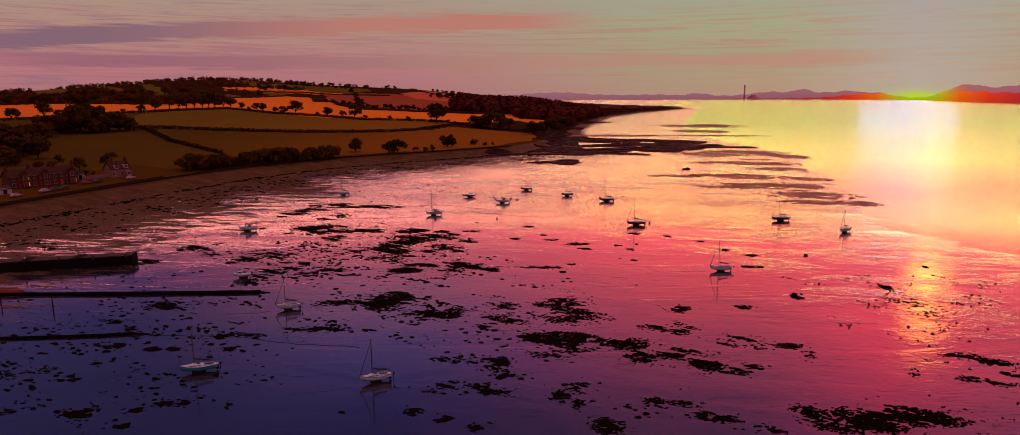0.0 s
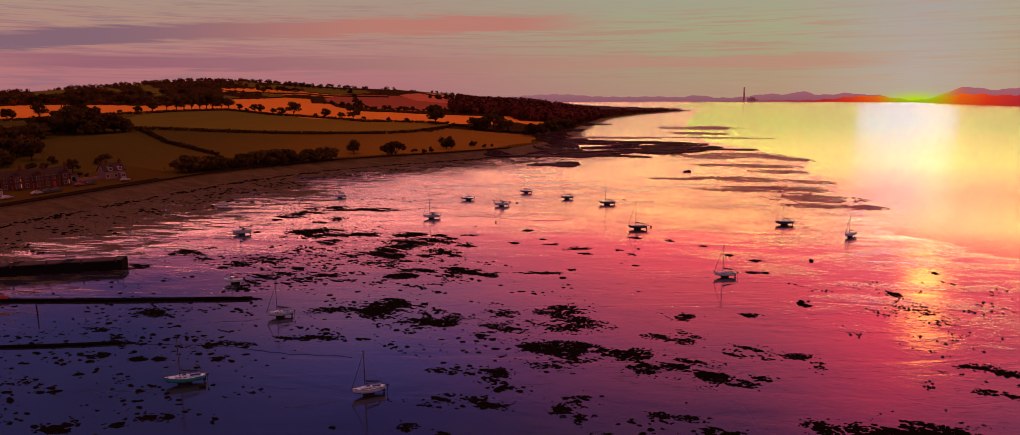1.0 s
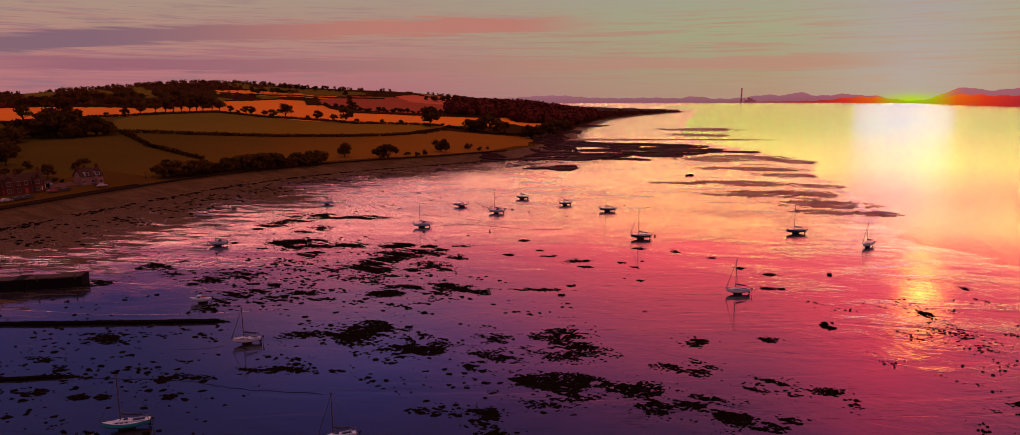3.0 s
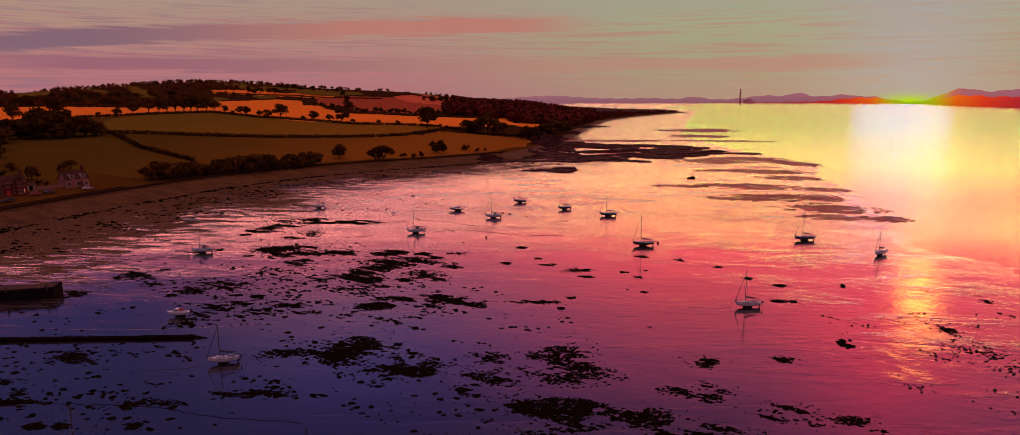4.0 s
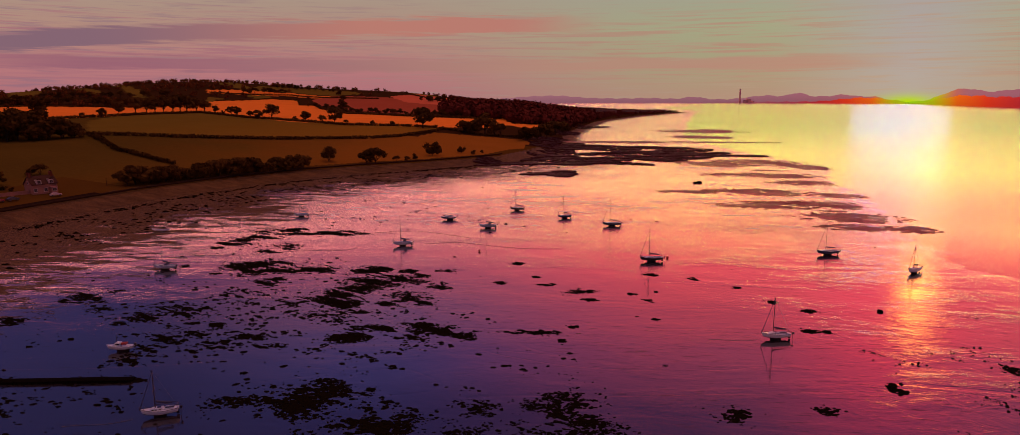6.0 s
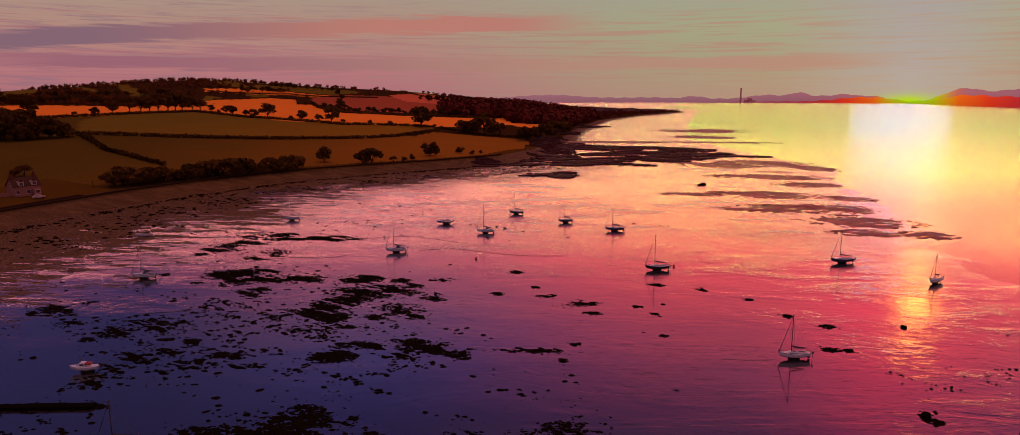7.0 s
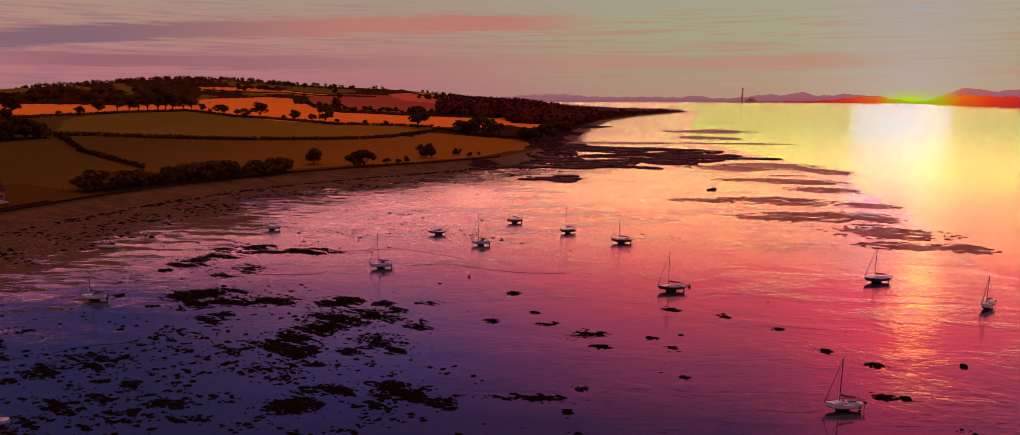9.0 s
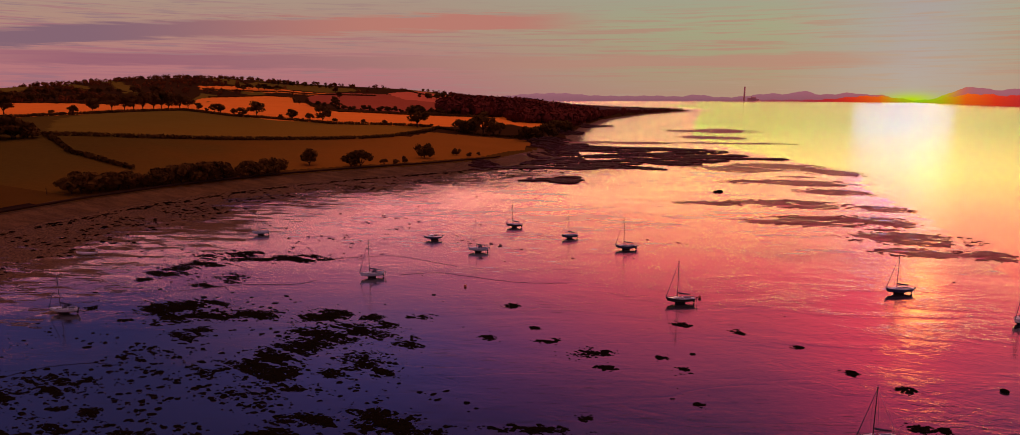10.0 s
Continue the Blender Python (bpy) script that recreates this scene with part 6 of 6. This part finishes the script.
def chimney(parent, x, y, z, pots=4):
    st = part("chimney", box((0.9, 1.6, 2.2), (x, y, z), 0.04), SANDSTONE, parent)
    for k in range(pots):
        part("pot", rod((x, y - 0.55 + 1.1 * k / max(1, pots - 1), z + 1.1), (x, y - 0.55 + 1.1 * k / max(1, pots - 1), z + 1.6), 0.13, 0.10, 8), CONCRETE, st)


def terrace(x, y, heading):
    """A two-storey stone terrace with bays, dormer gables and four chimney stacks."""
    top = new("terraced_house")
    L, W, H, rise = 27, 7.5, 5.0, 3.0
    wall = walls(L, W, H, rise, SANDSTONE, top)
    part("roof", gable_roof(L, W, H, rise), SLATE, top, "grey slate roof")
    lit = {2, 9}
    for k in range(10):
        px = -L / 2 + 1.6 + k * 2.65
        house_window(wall, px, -W / 2 - 0.03, 4.3, 1.0, 1.5, k in (2,), TRIM)
        if k % 3 == 1:
            door = part("door", box((1.1, 0.14, 2.1), (px, -W / 2 - 0.04, 1.05), 0.02), REDPAINT, wall)
            part("door_knob", rod((px + .4, -W / 2 - .1, 1.05), (px + .4, -W / 2 - .2, 1.05), .05, None, 6), ALLOY, door)
        else:
            house_window(wall, px, -W / 2 - 0.03, 1.5, 1.1, 1.6, k in lit, TRIM)
    for k in (1, 4, 8):
        px = -L / 2 + 1.6 + k * 2.65
        bay = part("bay", box((2.6, 1.2, 6.4), (px + 1.3, -W / 2 - 0.5, 3.0), 0.05), SANDSTONE, wall)
        part("bay_roof", skin([[(px + 1.3 + sx, -W / 2 - 1.2, 6.2), (px + 1.3 + sx * 0.02, -W / 2 - 1.2, 7.6), (px + 1.3 + sx * 0.02, -W / 2 + 1.5, 7.6), (px + 1.3 + sx, -W / 2 + 1.5, 6.2)] for sx in (-1.5, 1.5)], True, True), SLATE, bay)
        house_window(bay, px + 1.3, -W / 2 - 1.13, 4.4, 1.2, 1.5, False, TRIM)
        house_window(bay, px + 1.3, -W / 2 - 1.13, 1.5, 1.2, 1.5, False, TRIM)
    for px in (-L / 2 + 0.5, -L / 6, L / 6, L / 2 - 0.5):
        chimney(top, px, 0, H + rise + 0.4)
    top.matrix_basis = pose(x, y, float(height(x, y)) - 0.3, 0, 0, heading)
    tagged(top, "long stone terraced house with slate roof and lit windows", "house")


def villa(x, y, heading):
    """A pale harled house with two dormers and a gabled wing."""
    top = new("detached_house")
    L, W, H, rise = 9.4, 6.6, 4.1, 3.1
    wall = walls(L, W, H, rise, HARL, top)
    part("roof", gable_roof(L, W, H, rise), SLATE, top, "dark slate roof")
    for px in (-3.6, 0.2, 3.4):
        house_window(wall, px, -W / 2 - 0.03, 1.5, 1.2, 1.3)
    for px in (-2.2, 2.4):
        dorm = part("dormer", box((1.9, 2.6, 1.9), (px, -W / 2 + 1.0, H + 0.7), 0.03), WHITEPAINT, top)
        house_window(dorm, px, -W / 2 - 0.33, H + 0.7, 1.2, 1.2)
        part("dormer_roof", skin([[(px + sx, -W / 2 - 0.5, H + 1.6), (px, -W / 2 - 0.5, H + 2.4), (px, -W / 2 + 2.6, H + 2.4), (px + sx, -W / 2 + 2.6, H + 1.6)] for sx in (-1.2, 1.2)], False), SLATE, dorm)
    for sx in (-1, 1):
        win = part("gable_window", box((0.1, 1.1, 1.3), (sx * (L / 2 + 0.02), 0, H + 0.4), 0.02), WHITEPAINT, wall)
        part("pane", box((0.06, 0.8, 1.0), (sx * (L / 2 + 0.07), 0, H + 0.4)), PANE, win)
    porch = part("porch", box((2.6, 2.2, 2.8), (2.6, -W / 2 - 1.0, 1.2), 0.04), HARL, wall)
    house_window(porch, 2.6, -W / 2 - 2.13, 1.5, 1.4, 1.2)
    part("wing_wall", box((12, 0.35, 1.9), (-10.5, -1.0, 0.7), 0.03), HARL, top, "pale garden wall")
    chimney(top, -L / 2 + 0.6, 0, H + rise + 0.3, 3)
    chimney(top, L / 2 - 0.6, 0, H + rise + 0.3, 3)
    top.matrix_basis = pose(x, y, float(height(x, y)) - 0.2, 0, 0, heading)
    tagged(top, "pale harled house with dormers and slate roof", "house")


terrace(-224, 290, 60)
villa(-210, 322, 62)


def shed(x, y, heading, L, W, H, mat, label):
    top = new("shed")
    wall = walls(L, W, H, 1.0, mat, top)
    part("roof", gable_roof(L, W, H, 1.0, 0.2), SLATE, top)
    part("door", box((1.4, 0.1, 1.9), (0, -W / 2 - 0.03, 0.95), 0.02), TIMBER, wall)
    top.matrix_basis = pose(x, y, float(height(x, y)) - 0.1, 0, 0, heading)
    tagged(top, label, "shed", "sheds")


shed(-224, 268, 70, 5, 4, 2.4, WHITEPAINT, "small white shed beside the shore road")
shed(-219, 307, 60, 4, 3.5, 2.3, WHITEPAINT, "white lean-to conservatory beside the terrace")


def car(x, y, heading, paint, label):
    top = new("car")
    prof = [(-2.1, 0.35), (-2.15, 0.85), (-1.6, 0.98), (-1.05, 1.45), (0.45, 1.47), (1.1, 1.0), (2.0, 0.85), (2.1, 0.4)]
    ring = [[(px, sy * (0.86 if pz < 1.1 else 0.66), pz) for px, pz in prof] for sy in (-1, 1)]
    part("body", skin(ring, True, True), paint, top)
    for sy in (-1, 1):
        part("side_window", skin([[(-1.35, sy * 0.84, 1.0), (-1.0, sy * 0.70, 1.38), (0.4, sy * 0.70, 1.40), (0.95, sy * 0.84, 1.0)], [(-1.35, sy * 0.80, 1.0), (-1.0, sy * 0.66, 1.38), (0.4, sy * 0.66, 1.40), (0.95, sy * 0.80, 1.0)]], True, True), PANE, top)
        for px in (-1.3, 1.3):
            tyre = part("wheel", rod((px, sy * 0.68, 0.32), (px, sy * 0.90, 0.32), 0.32, None, 14), TYRE, top)
            part("rim", rod((px, sy * 0.88, 0.32), (px, sy * 0.91, 0.32), 0.2, None, 12), ALLOY, tyre)
        part("headlight", box((0.08, 0.35, 0.15), (2.06, sy * 0.6, 0.7), 0.02), WHITEPAINT, top)
    top.matrix_basis = pose(x, y, float(height(x, y)) + 0.25, 0, 0, heading)
    tagged(top, label, "car", "parked cars")


DARKCAR = material("dark_car_paint", (0.03, 0.026, 0.026), 0.4, vary=0.1, bump=0.0, coat=0.15)
REDCAR = material("red_car_paint", (0.25, 0.03, 0.03), 0.3, vary=0.1, bump=0.0, coat=0.6)
for x, y, h, paint, label in ((-215, 264, 72, WHITEPAINT, "white hatchback parked beside the shore road"), (-212, 276, 70, WHITEPAINT, "white car parked before the terrace"), (-211, 281, 70, DARKCAR, "dark car parked before the terrace"),
                              (-210, 285, 70, DARKCAR, "dark car parked before the terrace"), (-210, 299, 66, REDCAR, "red car parked behind the sea wall"), (-208, 304, 66, DARKCAR, "dark car parked behind the sea wall"), (-201, 318, 50, WHITEPAINT, "white car parked before the pale house")):
    car(x, y, h, paint, label)

# ---- the far power station ----
# concrete with the pink haze of the distance put into its colour
HAZE = material("hazy_concrete", (0.70, 0.36, 0.36), 0.9, scale=0.02, bump=0.0)
station = new("power_station")
rings = [[(r * math.cos(g), r * math.sin(g), z) for g in np.linspace(0, math.tau, 17)[:-1]] for z, r in ((-1, 5.6), (40, 5.0), (86, 4.4), (86.5, 3.9))]
stack = part("chimney_stack", skin(rings, True, True), HAZE, station, shade=True)
part("rim", rod((0, 0, 84), (0, 0, 87.5), 4.8, None, 16), HAZE, stack)
for cx, w, h in ((34, 30, 20), (52, 26, 27), (72, 22, 15)):
    part("boiler_house", box((w, 60, h + 1), (cx, 20, h / 2), 0.5), HAZE, station)
part("stub_stack", rod((40, 0, 18), (40, 0, 34), 2.2, None, 10), HAZE, station)
station.matrix_basis = pose(1180, 4280, 0, 0, 0, -15)
tagged(station, "distant power station with one tall chimney", "power station")


def works(x, y, w, d, h):
    top = new("waterside_building")
    wall = part("wall", box((w, d, h + 1), (0, 0, h / 2), 0.1), HARL, top)
    part("roof", gable_roof(w, d, h, d * 0.2), SLATE, top)
    for k in range(3):
        win = part("window", box((w / 6, 0.3, h * 0.4), (-w / 3 + k * w / 3, -d / 2 - 0.05, h * 0.5), 0.05), WHITEPAINT, wall)
        part("pane", box((w / 6 - 0.5, 0.2, h * 0.4 - 0.5), (-w / 3 + k * w / 3, -d / 2 - 0.2, h * 0.5)), PANE, win)
    top.matrix_basis = pose(x, y, float(height(x, y)), 0, 0, 20)
    tagged(top, "low pale building on the distant point", "building", "buildings on the point")


for x, y, w, d, h in ((150, 1700, 40, 16, 6), (205, 1745, 30, 14, 7), (250, 1800, 34, 14, 5), (290, 1860, 22, 12, 5), (120, 1660, 26, 12, 8)):
    works(x, y, w, d, h)
